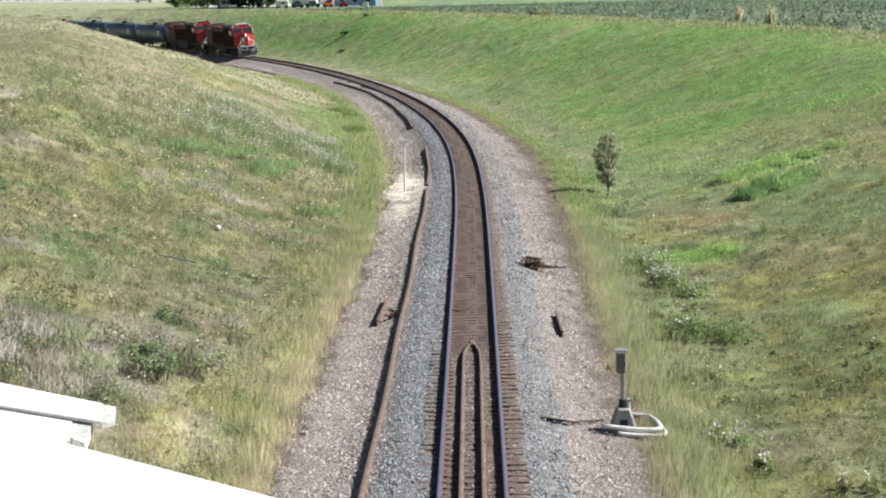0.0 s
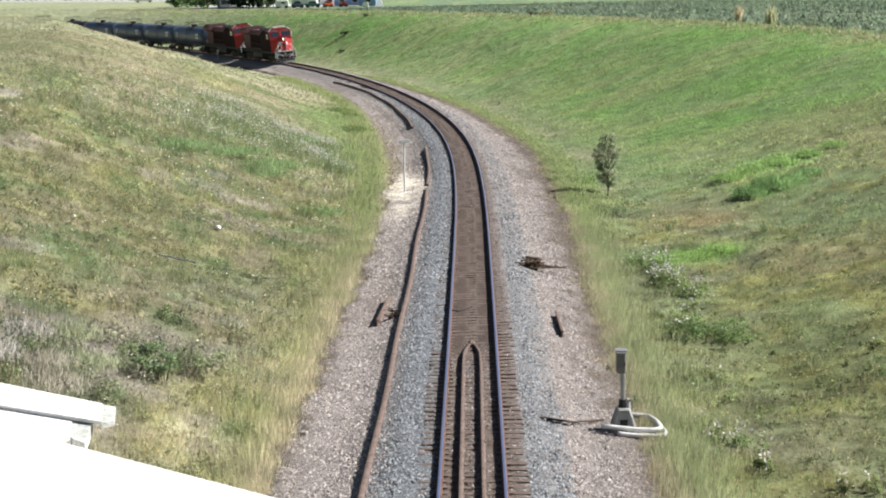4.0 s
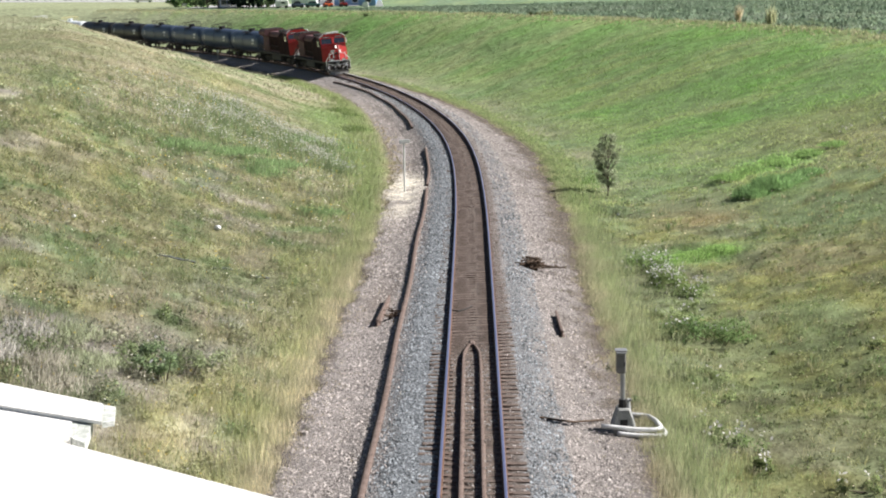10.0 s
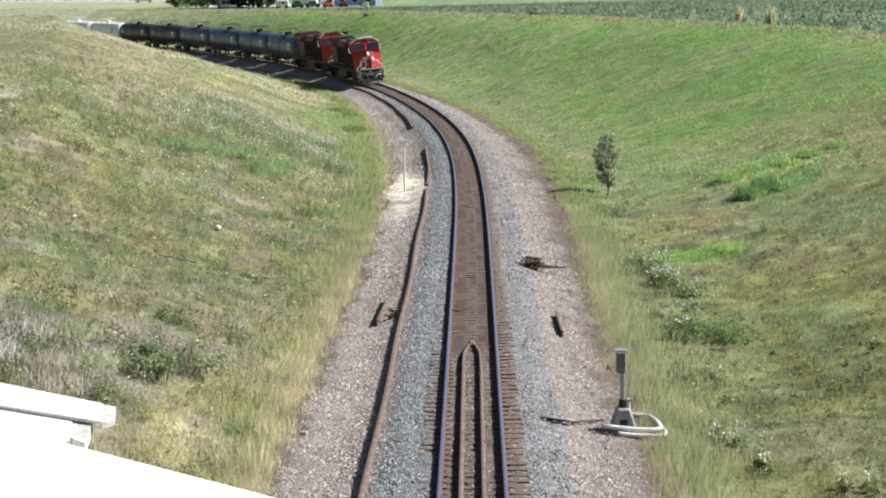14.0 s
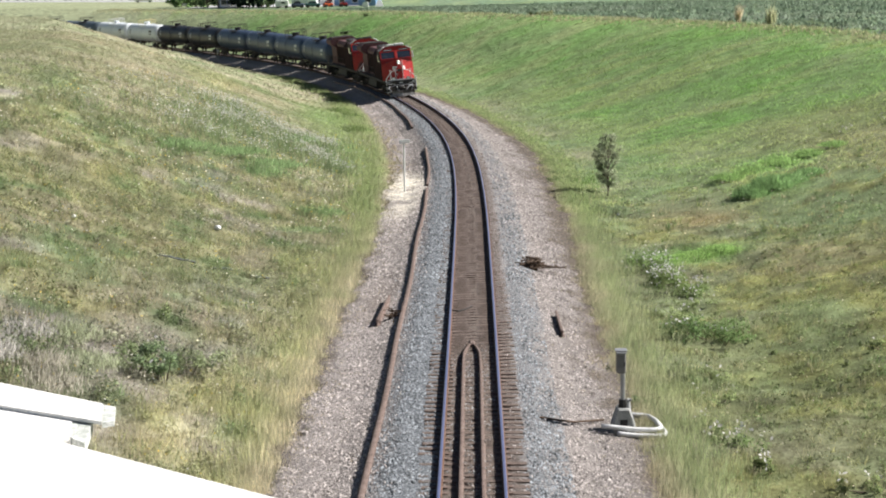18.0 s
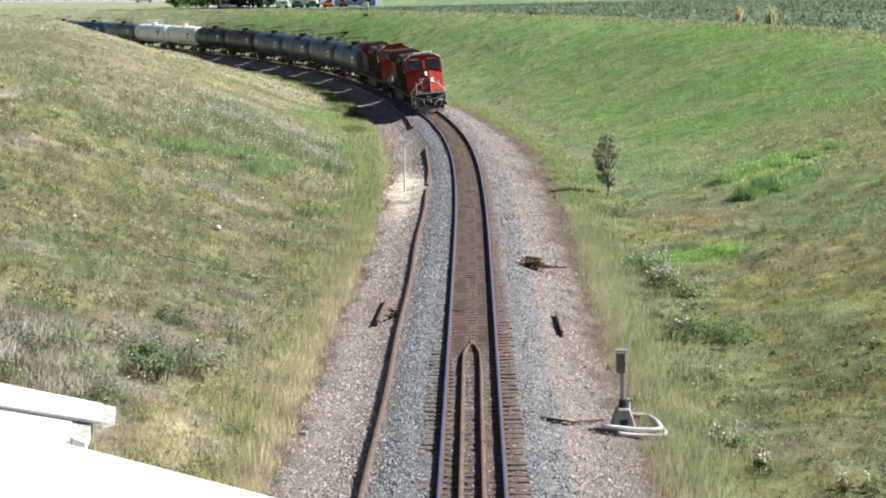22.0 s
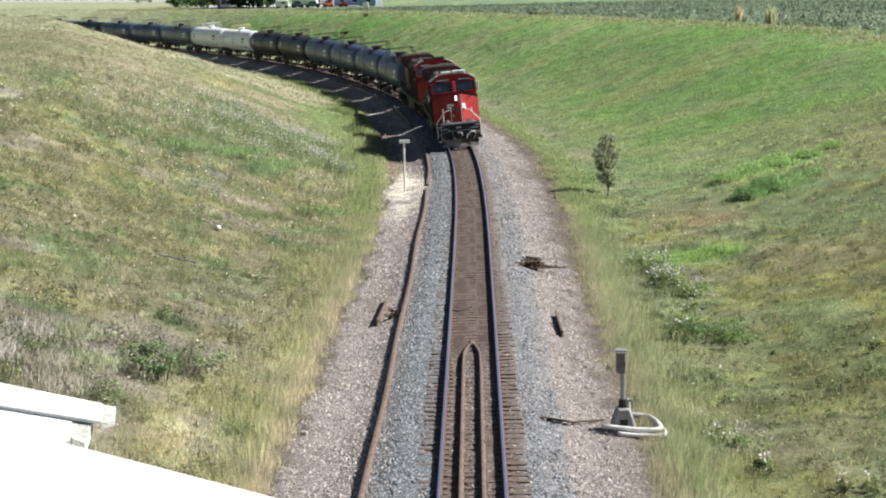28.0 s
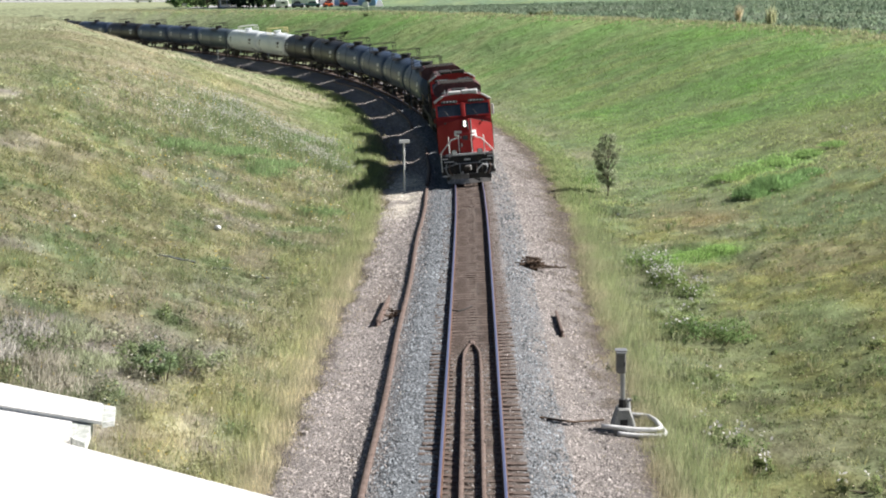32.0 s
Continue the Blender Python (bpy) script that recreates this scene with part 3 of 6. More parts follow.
def track():
    t = tagged(empty("railway_track"), "single railway track with rusty rails curving on old timber ties", "railway track", kind="structure")
    ss = np.concatenate([np.arange(-60, 60, 3.0), np.arange(60, 660, 2.0)])
    for o in (-0.7535, 0.7535):
        tagged(rail_mesh("rail", ss, o, 0.0, RAIL_SIDE, RAIL_TOP, t), "rusty steel rail with polished running surface")
    # ties: the nearest are single pieces, the rest one mesh
    rng = random.Random(3)
    bm = box(bmesh.new(), 0, 0, -0.095, 2.6, 0.23, 0.19, bevel=0.012)
    tie_mesh = mesh_of("tie", bm, TIE)
    far_v, far_f = [], []
    cube = [(a, b, c) for a in (-1, 1) for b in (-1, 1) for c in (-1, 1)]
    cf = [(0, 1, 3, 2), (4, 6, 7, 5), (0, 4, 5, 1), (2, 3, 7, 6), (0, 2, 6, 4), (1, 5, 7, 3)]
    s = -20.0
    count = 0
    while s < 640:
        s += 0.5 + rng.uniform(-0.03, 0.03)
        o = rng.uniform(-0.05, 0.05)
        x, y, hd = spot(s, o)
        e = float(cant(s))
        z = -0.183 + e / 2 + rng.uniform(-0.008, 0.004)
        roll = math.atan2(e, 1.507)
        m = Matrix.Translation((x, y, z)) @ Euler((0, -roll, hd + rng.uniform(-0.015, 0.015))).to_matrix().to_4x4()
        if s > 10 and count < 300:
            ob = new("tie", tie_mesh)
            ob.parent, ob.matrix_basis = t, m
            count += 1
        else:
            b = len(far_v)
            far_v += [tuple(m @ Vector((1.3 * p, 0.115 * q, -0.095 + 0.095 * r))) for p, q, r in cube]
            far_f += [tuple(b + i for i in f) for f in cf]
    tagged(raw("far_ties", far_v, far_f, TIE, parent=t), kind="stuff")
    # tie plates under both rails
    bm = bmesh.new()
    s = 10.0
    while s < 75:
        for o in (-0.7535, 0.7535):
            x, y, hd = spot(s, o)
            e = float(cant(s))
            box(bm, x, y, -0.178 + e * (o + 0.7535) / 1.507, 0.36, 0.18, 0.02, rz=float(hd))
        s += 0.5
    tagged(part("tie_plates", bm, OLD_RAIL, t), kind="stuff")
    # inner guard rails that run together to a point
    g = np.concatenate([np.arange(-30, 30.5, 1.5), [31.0, 31.4, 31.8]])
    for side in (-1, 1):
        o = np.where(g < 29.5, 0.262, np.interp(g, [29.5, 30.5, 31.4, 31.8], [0.262, 0.22, 0.09, 0.04])) * side - 0.01
        ob = rail_mesh("guard_rail", g, o, np.interp(g, [30, 31.8], [-0.02, -0.09]), OLD_RAIL, OLD_RAIL, t, tilt=False)
        tagged(ob, "rusty inner guard rail bent to a point")
    bm = box(bmesh.new(), *[float(v) for v in spot(31.75, -0.01)[:2]], -0.12, 0.2, 0.5, 0.14, bevel=0.05)
    tagged(part("guard_rail_tip", bm, OLD_RAIL, t), "blunt steel point joining the guard rails")


def lying_rail(name, ss, oo, label):
    g = np.linspace(ss[0], ss[-1], max(3, int((ss[-1] - ss[0]) / 1.5)))
    o = np.interp(g, ss, oo) + 0.03 * np.sin(g * 0.31)
    side_on = [(-0.085, -0.22), (0.085, -0.22), (0.09, -0.03), (0.07, 0.0), (-0.03, -0.01), (-0.085, -0.04)]
    ob = rail_mesh(name, g, o, bed_z(g, o) + 0.15, OLD_RAIL, OLD_RAIL, tilt=False, shape=side_on)
    return tagged(ob, label, "rail", group="spare rails by the track")


def spare_rails():
    lying_rail("spare_rail", [-10, 15, 40, 60, 76], [-2.56, -2.54, -2.46, -2.46, -2.32], "long rusty spare rail lying on the gravel shoulder")
    lying_rail("spare_rail", [77.5, 102], [-2.34, -2.22], "short rusty spare rail lying on the ballast edge")
    lying_rail("spare_rail", [120.5, 130, 143, 164, 176, 188], [-2.32, -2.12, -2.0, -1.85, -1.95, -2.3], "curved rusty spare rail lying beside the ballast")


# ---- rolling stock: local y points ahead, z up from the rail ----
def wheelset_bogie(owner, y, axles, radius, base):
    """A bogie with its frames and wheels."""
    bm = bmesh.new()
    half = base / 2 + 0.55
    for x in (-1.0, 1.0):
        prism(bm, [(y - half, radius + 0.12), (y - half * 0.45, radius - 0.18), (y + half * 0.45, radius - 0.18), (y + half, radius + 0.12), (y + half, radius + 0.3), (y - half, radius + 0.3)], "x", x - 0.09, x + 0.09)
        for k in range(axles):
            yy = y - base / 2 + base * k / (axles - 1)
            box(bm, x * 1.12, yy, radius, 0.2, 0.34, 0.34, bevel=0.05)
    box(bm, 0, y, radius + 0.2, 2.1, 0.5, 0.25, bevel=0.04)
    bogie = part("bogie", bm, GRIME, owner, "grimy cast-steel bogie")
    for k in range(axles):
        yy = y - base / 2 + base * k / (axles - 1)
        for x in (-0.7535, 0.7535):
            bm = bmesh.new()
            tube(bm, (x - 0.06, yy, radius), (x + 0.06, yy, radius), radius, 24)
            tube(bm, (x * 0.96, yy, radius), (x * 0.96 + (0.03 if x > 0 else -0.03), yy, radius), radius + 0.025, 24)
            tube(bm, (x, yy, radius), (x * 1.2, yy, radius), 0.1, 8)
            part("wheel", bm, GRIME, bogie)
    return bogie


def coupler(owner, y, sign):
    bm = bmesh.new()
    box(bm, 0, y - sign * 0.4, 0.88, 0.22, 0.8, 0.24, bevel=0.03)
    box(bm, 0.06, y - sign * 0.05, 0.88, 0.36, 0.3, 0.3, bevel=0.06)
    return part("coupler", bm, GRIME, owner)


def shell(bm, length, radius, cz, n=36, dish=0.55):
    """A tank barrel with dished heads along y."""
    half = length / 2 - dish
    rows = []
    for i in range(7):
        a = math.pi / 2 * i / 6
        rows.append((-half - dish * math.cos(a), radius * math.sin(a)))
    rows += [(y, radius) for y in np.linspace(-half, half, 9)[1:-1]]
    rows += [(-y, r) for y, r in rows[6::-1]]
    rings = []
    for y, r in rows:
        r = max(r, 0.02)
        rings.append([bm.verts.new((r * math.cos(2 * math.pi * k / n), y, cz + r * math.sin(2 * math.pi * k / n))) for k in range(n)])
    for a, b in zip(rings[:-1], rings[1:]):
        for k in range(n):
            bm.faces.new((a[k], a[(k + 1) % n], b[(k + 1) % n], b[k]))
    bm.faces.new(rings[0])
    bm.faces.new(rings[-1][::-1])
    bmesh.ops.recalc_face_normals(bm, faces=bm.faces)
    return bm


def tank_car(paint, label, white=False):
    CZ, R = 2.50, 1.51
    t = tagged(empty("tank_car"), label, "tank car", group="tank cars of the train")
    barrel = part("barrel", shell(bmesh.new(), 16.5, R, CZ, dish=0.5), paint, t, smooth=True)
    # manway housing with its platform and rails
    bm = bmesh.new()
    tube(bm, (0, 0, CZ + R - 0.1), (0, 0, CZ + R + 0.34), 0.46, 18)
    tube(bm, (0, 0, CZ + R + 0.34), (0, 0, CZ + R + 0.4), 0.52, 18, 0.46)
    for k in range(6):
        a = k * math.pi / 3
        tube(bm, (0.5 * math.cos(a), 0.5 * math.sin(a), CZ + R + 0.2), (0.5 * math.cos(a), 0.5 * math.sin(a), CZ + R + 0.44), 0.035, 6)
    part("manway", bm, TANK_WHITE if white else BLACK, t, "cylindrical valve housing on top")
    bm = bmesh.new()
    for x in (-0.95, 0.95):
        box(bm, x, 0, CZ + R - 0.1, 0.55, 2.5, 0.05)
    for y in (-1.1, 1.1):
        box(bm, 0, y, CZ + R - 0.1 + 0.06, 1.9, 0.5, 0.05)
    part("platform", bm, TANK_WHITE if white else BLACK, t, "steel grating platform")
    bm = bmesh.new()
    for y in (-1.2, 1.2):
        for x in (-1.2, 1.2):
            tube(bm, (x, y, CZ + R - 0.1), (x, y, CZ + R + 0.75), 0.03, 6)
        pipe(bm, [(-1.2, y, CZ + R + 0.75), (1.2, y, CZ + R + 0.75)], 0.03)
    for x in (-1.2, 1.2):
        for z in (0.4, 0.75):
            pipe(bm, [(x, -1.2, CZ + R + z), (x, 1.2, CZ + R + z)], 0.028)
        tube(bm, (x, 0, CZ + R - 0.1), (x, 0, CZ + R + 0.75), 0.028, 6)
    part("platform_rail", bm, WHITE if white else GRIME, t)
    for x in (-1, 1):
        bm = bmesh.new()
        for y in (-0.22, 0.22):
            pipe(bm, [(x * 1.25, y, CZ + R - 0.1), (x * 1.6, y, CZ + 0.5), (x * 1.6, y, 0.75)], 0.016)
        for i in range(10):
            z = 0.85 + i * 0.3
            xx = x * (1.62 if z < CZ + 0.5 else 1.62 - 0.37 * (z - CZ - 0.5) / (R - 0.6))
            tube(bm, (xx, -0.22, z), (xx, 0.22, z), 0.012, 5)
        part("ladder", bm, paint, t)
    # underframe stubs, bolsters, end platforms
    for e in (-1, 1):
        bm = bmesh.new()
        box(bm, 0, e * 6.9, 1.05, 0.7, 3.2, 0.42, bevel=0.03)
        prism(bm, [(-1.35, 1.75), (-0.8, 1.15), (0.8, 1.15), (1.35, 1.75), (0.9, 1.45), (-0.9, 1.45)], "y", e * 6.4 - 0.25, e * 6.4 + 0.25)
        part("stub_sill", bm, BLACK, t)
        bm = bmesh.new()
        box(bm, 0, e * 8.15, 1.15, 2.9, 0.5, 0.09)
        for x in (-1.4, 1.4):
            box(bm, x, e * 8.15, 0.9, 0.1, 0.5, 0.5)
        part("end_step", bm, GRIME, t)
        bm = bmesh.new()
        pipe(bm, [(-1.4, e * 8.3, 1.2), (-1.4, e * 8.3, 2.2), (1.4, e * 8.3, 2.2), (1.4, e * 8.3, 1.2)], 0.025)
        part("end_handrail", bm, WHITE if white else GRIME, t)
        wheelset_bogie(t, e * 6.4, 2, 0.46, 1.75)
        coupler(t, e * 8.82, e)
    bm = bmesh.new()
    tube(bm, (0, 0, CZ - R - 0.35), (0, 0, CZ - R + 0.1), 0.28, 10)
    box(bm, 0, 0.9, CZ - R - 0.05, 0.5, 0.9, 0.35, bevel=0.05)
    part("bottom_outlet", bm, GRIME, t)
    # brake gear hung under the barrel
    part("brake_reservoir", tube(bmesh.new(), (0.75, -2.9, 0.86), (0.75, -1.5, 0.86), 0.21, 14), GRIME, t, smooth=False)
    part("brake_cylinder", tube(bmesh.new(), (-0.55, 2.6, 0.86), (-0.55, 3.4, 0.86), 0.17, 12), GRIME, t)
    for x in (-0.35, 0.42):
        part("brake_pipe", pipe(bmesh.new(), [(x, -6.0, 0.92), (x, -3.4, 0.84), (x, 3.4, 0.84), (x, 6.0, 0.92)], 0.045, 6), GRIME, t)
    for e in (-1, 1):
        part("jacket_band", tube(bmesh.new(), (0, e * 5.05, CZ), (0, e * 5.2, CZ), R + 0.012, 36), paint, barrel)
    part("hand_brake", tube(bmesh.new(), (0.55, 8.36, 1.9), (0.55, 8.42, 1.9), 0.27, 14), GRIME, t)
    # unreadable markings as plain bars, both sides
    for x in (-1, 1):
        for y, w, z, hgt in ((5.6 * x, 1.5, CZ + 0.42, 0.34), (5.6 * x, 1.2, CZ - 0.05, 0.2), (-5.9 * x, 0.9, CZ + 0.5, 0.16), (-5.9 * x, 0.9, CZ + 0.2, 0.12), (-5.9 * x, 0.7, CZ - 0.05, 0.12)):
            bm = bmesh.new()
            a0, a1 = math.asin((z - hgt / 2 - CZ) / R), math.asin((z + hgt / 2 - CZ) / R)
            pts = [(x * (R + 0.008) * math.cos(a), CZ + (R + 0.008) * math.sin(a)) for a in (a0, (a0 + a1) / 2, a1)]
            v = [[bm.verts.new((px, yy, pz)) for px, pz in pts] for yy in (y - w / 2, y + w / 2)]
            for i in range(2):
                bm.faces.new((v[0][i], v[0][i + 1], v[1][i + 1], v[1][i]))
            part("marking", bm, BLACK if white else PIPE_GREY, barrel)
    return t


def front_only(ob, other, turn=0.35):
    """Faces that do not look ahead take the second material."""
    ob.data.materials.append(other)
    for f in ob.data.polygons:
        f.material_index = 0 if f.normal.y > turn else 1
    return ob


def locomotive():
    t = tagged(empty("locomotive"), "red six-axle diesel freight locomotive with black underframe", "locomotive", group="locomotives of the train")
    W = 1.56
    # platform and underframe
    bm = box(bmesh.new(), 0, 0, 1.42, 3.0, 20.9, 0.22, bevel=0.02)
    box(bm, 0, 0, 1.22, 1.6, 20.4, 0.25)
    part("platform", bm, BLACK, t)
    for x in (-1, 1):
        bm = box(bmesh.new(), x * 1.5, 0, 1.36, 0.05, 20.6, 0.14)
        part("side_sill", bm, GRIME, t)
    bm = bmesh.new()
    prism(bm, [(-1.4, 1.2), (-1.45, 0.6), (-1.1, 0.35), (1.1, 0.35), (1.45, 0.6), (1.4, 1.2)], "y", -3.0, 2.6)
    part("fuel_tank", bm, BLACK, t)
    for e in (-1, 1):
        wheelset_bogie(t, e * 6.9, 3, 0.53, 3.7)
        coupler(t, e * 11.15, e)
        bm = bmesh.new()
        box(bm, 0, e * 10.42, 0.98, 3.0, 0.12, 0.95, bevel=0.02)
        part("pilot", bm, BLACK, t)
        # plough: two blades meeting in a low keel
        for x in (-1, 1):
            bm = bmesh.new()
            a0, a1 = (0.0, e * 10.95), (x * 1.22, e * 10.5)
            v = [bm.verts.new((px, py + e * dy, pz)) for (px, py) in (a0, a1) for dy, pz in ((0.16, 0.03), (-0.06, 0.28), (0.02, 0.56), (-0.1, 0.56), (-0.16, 0.03))]
            for k in range(5):
                bm.faces.new((v[k], v[(k + 1) % 5], v[5 + (k + 1) % 5], v[5 + k]))
            bm.faces.new(v[:5])
            bm.faces.new(v[9:4:-1])
            bmesh.ops.recalc_face_normals(bm, faces=bm.faces)
            # one blade grey, the other black: sun and shade are put into the colours
            part("plough_blade", bm, PLOUGH if x * e > 0 else BLACK, t, "worn grey plough blade, painted as sunlit" if x * e > 0 else "black plough blade, painted as shaded")
        bm = bmesh.new()
        box(bm, 0, e * 10.5, 0.9, 0.75, 0.16, 0.5, bevel=0.04)
        part("coupler_pocket", bm, GRIME, t)
        for x in (-1.05, 1.05):
            part("grab_rail", pipe(bmesh.new(), [(x * 1.25, e * 10.52, 1.25), (x * 0.75, e * 10.55, 1.25), (x * 0.55, e * 10.55, 1.1)], 0.03), PIPE_GREY, t)
            part("jumper_box", box(bmesh.new(), x * 0.62, e * 10.52, 1.3, 0.28, 0.12, 0.2, bevel=0.02), GRIME, t)
        for x in (-1, 1):
            for i in range(4):
                part("step", box(bmesh.new(), x * 1.28, e * (10.1 - 0.04 * i), 0.42 + 0.3 * i, 0.46, 0.3, 0.04), GRIME, t)
        for x in (-1, 1):
            bm = bmesh.new()
            pipe(bm, [(x * 1.46, e * 10.5, 0.7), (x * 1.46, e * 10.5, 1.75), (x * 0.85, e * 10.5, 2.45), (x * 0.5, e * 10.5, 2.55)], 0.036)
            pipe(bm, [(x * 0.98, e * 10.48, 1.5), (x * 0.98, e * 10.48, 2.3)], 0.03)
            part("end_handrail", bm, WHITE, t, "white painted handrail")
        for i, x in enumerate((-1.2, -1.02, -0.75, -0.45, 0.45, 0.75, 1.02, 1.2)):
            bm = bmesh.new()
            pipe(bm, [(x, e * 10.5, 1.12), (x * 1.05, e * 10.68, 0.85), (x * 0.97, e * 10.72, 0.6), (x * 0.88, e * 10.66, 0.5)], 0.034)
            part("air_hose", bm, (OLD_RAIL, GALV, GRIME)[i % 3], t)
        lever = pipe(bmesh.new(), [(-1.42, e * 10.56, 0.92), (-0.6, e * 10.6, 1.12), (0.6, e * 10.6, 1.12), (1.42, e * 10.56, 0.92)], 0.025)
        part("uncoupling_lever", lever, GALV, t, "grey uncoupling rod")
        for x in (-1.25, 1.25):
            part("step_stripe", box(bmesh.new(), x, e * 10.51, 0.46, 0.42, 0.03, 0.07), WHITE, t)
            part("step_stripe", box(bmesh.new(), x, e * 10.51, 1.42, 0.3, 0.03, 0.06), WHITE, t)
        part("drawbar", box(bmesh.new(), 0, e * 10.78, 0.88, 0.34, 0.5, 0.3, bevel=0.05), PLOUGH, t, "worn steel coupler head")
    # ditch lights on the front platform
    for x in (-0.72, 0.72):
        bm = box(bmesh.new(), x, 10.36, 1.72, 0.3, 0.2, 0.28, bevel=0.03)
        housing = part("ditch_light", bm, BLACK, t)
        bm = tube(bmesh.new(), (x, 10.45, 1.74), (x, 10.5, 1.74), 0.13, 12)
        part("lens", bm, LENS, housing, "round glass lens")
    bm = box(bmesh.new(), 0, 10.3, 1.6, 2.4, 0.5, 0.1, bevel=0.02)
    part("anticlimber", bm, GALV, t)
    part("sill_stripe", box(bmesh.new(), -0.3, 10.565, 1.6, 1.45, 0.02, 0.07), WHITE, t, "worn white sill stripe")
    part("builder_plate", box(bmesh.new(), 0.02, 10.5, 1.32, 0.36, 0.03, 0.1, bevel=0.01), PIPE_GREY, t)
    for x in (-0.98, 0.98):
        part("stanchion", pipe(bmesh.new(), [(x, 10.4, 1.55), (x, 10.4, 2.62)], 0.03), WHITE, t)
    part("brake_hose", pipe(bmesh.new(), [(-1.05, 10.56, 0.95), (-0.8, 10.66, 1.0), (-0.5, 10.72, 0.75), (-0.42, 10.74, 0.45)], 0.035), PIPE_GREY, t)
    part("hose_coupling", box(bmesh.new(), 0.34, 10.8, 0.62, 0.12, 0.14, 0.16, bevel=0.02), GALV, t)
    part("snow_shield", box(bmesh.new(), 0, 10.5, 0.42, 2.5, 0.05, 0.45, bevel=0.01), BLACK, t)
    # wide nose with a keel-like front
    bm = bmesh.new()
    n0 = [(-W, 7.9), (-W, 8.95), (-0.36, 10.05), (0.36, 10.05), (W, 8.95), (W, 7.9)]
    lo = [bm.verts.new((x, y, 1.53)) for x, y in n0]
    n1 = [(-W, 7.9, 3.2), (-W, 8.8, 3.12), (-0.26, 9.72, 3.56), (0.26, 9.72, 3.56), (W, 8.8, 3.12), (W, 7.9, 3.2)]
    hi = [bm.verts.new(p) for p in n1]
    bm.faces.new(lo)
    bm.faces.new(hi[::-1])
    for i in range(6):
        bm.faces.new((lo[i], lo[(i + 1) % 6], hi[(i + 1) % 6], hi[i]))
    bmesh.ops.recalc_face_normals(bm, faces=bm.faces)
    bmesh.ops.bevel(bm, geom=list(bm.edges), offset=0.05, segments=2, affect="EDGES")
    # nose faces turned from the front take the red with shade painted in
    nose = front_only(part("nose", bm, RED, t, "red nose with angled facets"), DIRTY_SHADED_RED, 0.12)
    bm = box(bmesh.new(), 0.05, 10.06, 2.15, 0.62, 0.05, 1.2, bevel=0.015)
    part("nose_door", bm, RED, nose)
    for x in (-0.3, 0.42):
        bm = pipe(bmesh.new(), [(x, 10.12, 1.6), (x, 10.12, 2.7)], 0.02)
        part("grab_iron", bm, WHITE, nose)
    # plain white emblem shapes on both facets of the nose
    for sgn, w in ((-1, 0.42), (1, 0.56)):
        bm = box(bmesh.new(), 0, 0, 0, w, 0.05, 0.15, bevel=0.02)
        box(bm, 0, 0, -0.19, w * 0.8, 0.05, 0.11, bevel=0.02)
        box(bm, -0.32 * w, 0, -0.14, w * 0.34, 0.056, 0.42, bevel=0.02)
        if sgn > 0:
            box(bm, 0.36 * w, 0, -0.09, w * 0.26, 0.054, 0.28, bevel=0.02)
        ob = part("emblem", bm, WHITE, nose, "plain white painted emblem")
        ob.matrix_basis = pose(sgn * (0.13 + w / 2), 9.99 - 0.2 * (w + 0.1), 2.82, 11, 0, -44 * sgn) if sgn > 0 else pose(-0.44, 9.86, 2.80, 11, 0, 40)
    # grab posts, latch and hinge strips round the nose door
    for x, z0, z1 in ((-0.34, 2.75, 3.5), (-0.17, 2.95, 3.35)):
        part("antenna_post", pipe(bmesh.new(), [(x, 10.0, z0), (x, 9.95, z1)], 0.03), GALV, nose)
    for x in (-0.28, 0.36):
        part("door_seal", box(bmesh.new(), x, 10.09, 2.15, 0.035, 0.03, 1.16), BLACK, nose)
    part("door_latch", box(bmesh.new(), 0.26, 10.11, 2.1, 0.07, 0.04, 0.2, bevel=0.01), GALV, nose)
    part("door_window", box(bmesh.new(), 0.04, 10.092, 2.5, 0.3, 0.02, 0.24, bevel=0.008), GLASS, nose)
    for x in (-1.02, 1.08):
        part("lifting_eye", box(bmesh.new(), x, 9.28, 3.3, 0.1, 0.1, 0.1, bevel=0.02), BLACK, nose)
    bm = tube(bmesh.new(), (0, 9.6, 3.26), (0, 9.98, 3.26), 0.2, 14)
    head = part("headlight", bm, BLACK, nose)
    for z in (3.18, 3.36):
        bm = tube(bmesh.new(), (0, 9.95, z), (0, 10.0, z), 0.08, 12)
        part("lens", bm, LAMP, head, "lit lens")
    # cab
    bm = bmesh.new()
    prism(bm, [(6.2, 1.53), (8.6, 1.53), (8.62, 3.3), (8.3, 4.2), (8.05, 4.46), (6.2, 4.46)], "x", -W, W)
    bmesh.ops.bevel(bm, geom=list(bm.edges), offset=0.06, segments=2, affect="EDGES")
    # all but the cab front is coloured dark, as if out of the sun
    cab = front_only(part("cab", bm, RED, t, "red crew cab, sides darkened with soot and painted shade"), MAROON)
    bm = bmesh.new()
    prism(bm, [(-1.58, 4.42), (-1.15, 4.7), (-0.5, 4.82), (0.5, 4.82), (1.15, 4.7), (1.58, 4.42)], "y", 6.1, 8.15)
    front_only(part("roof", bm, RED, cab, "red cab roof fading to brown"), ROOF_RED)
    slope = math.atan2(0.32, 0.9)
    for x in (-0.8, 0.8):
        bm = box(bmesh.new(), x, 8.44, 3.93, 1.32, 0.05, 0.68, rx=slope, bevel=0.012)
        win = part("windshield", bm, GLASS, cab, "dark windscreen")
        bm = bmesh.new()
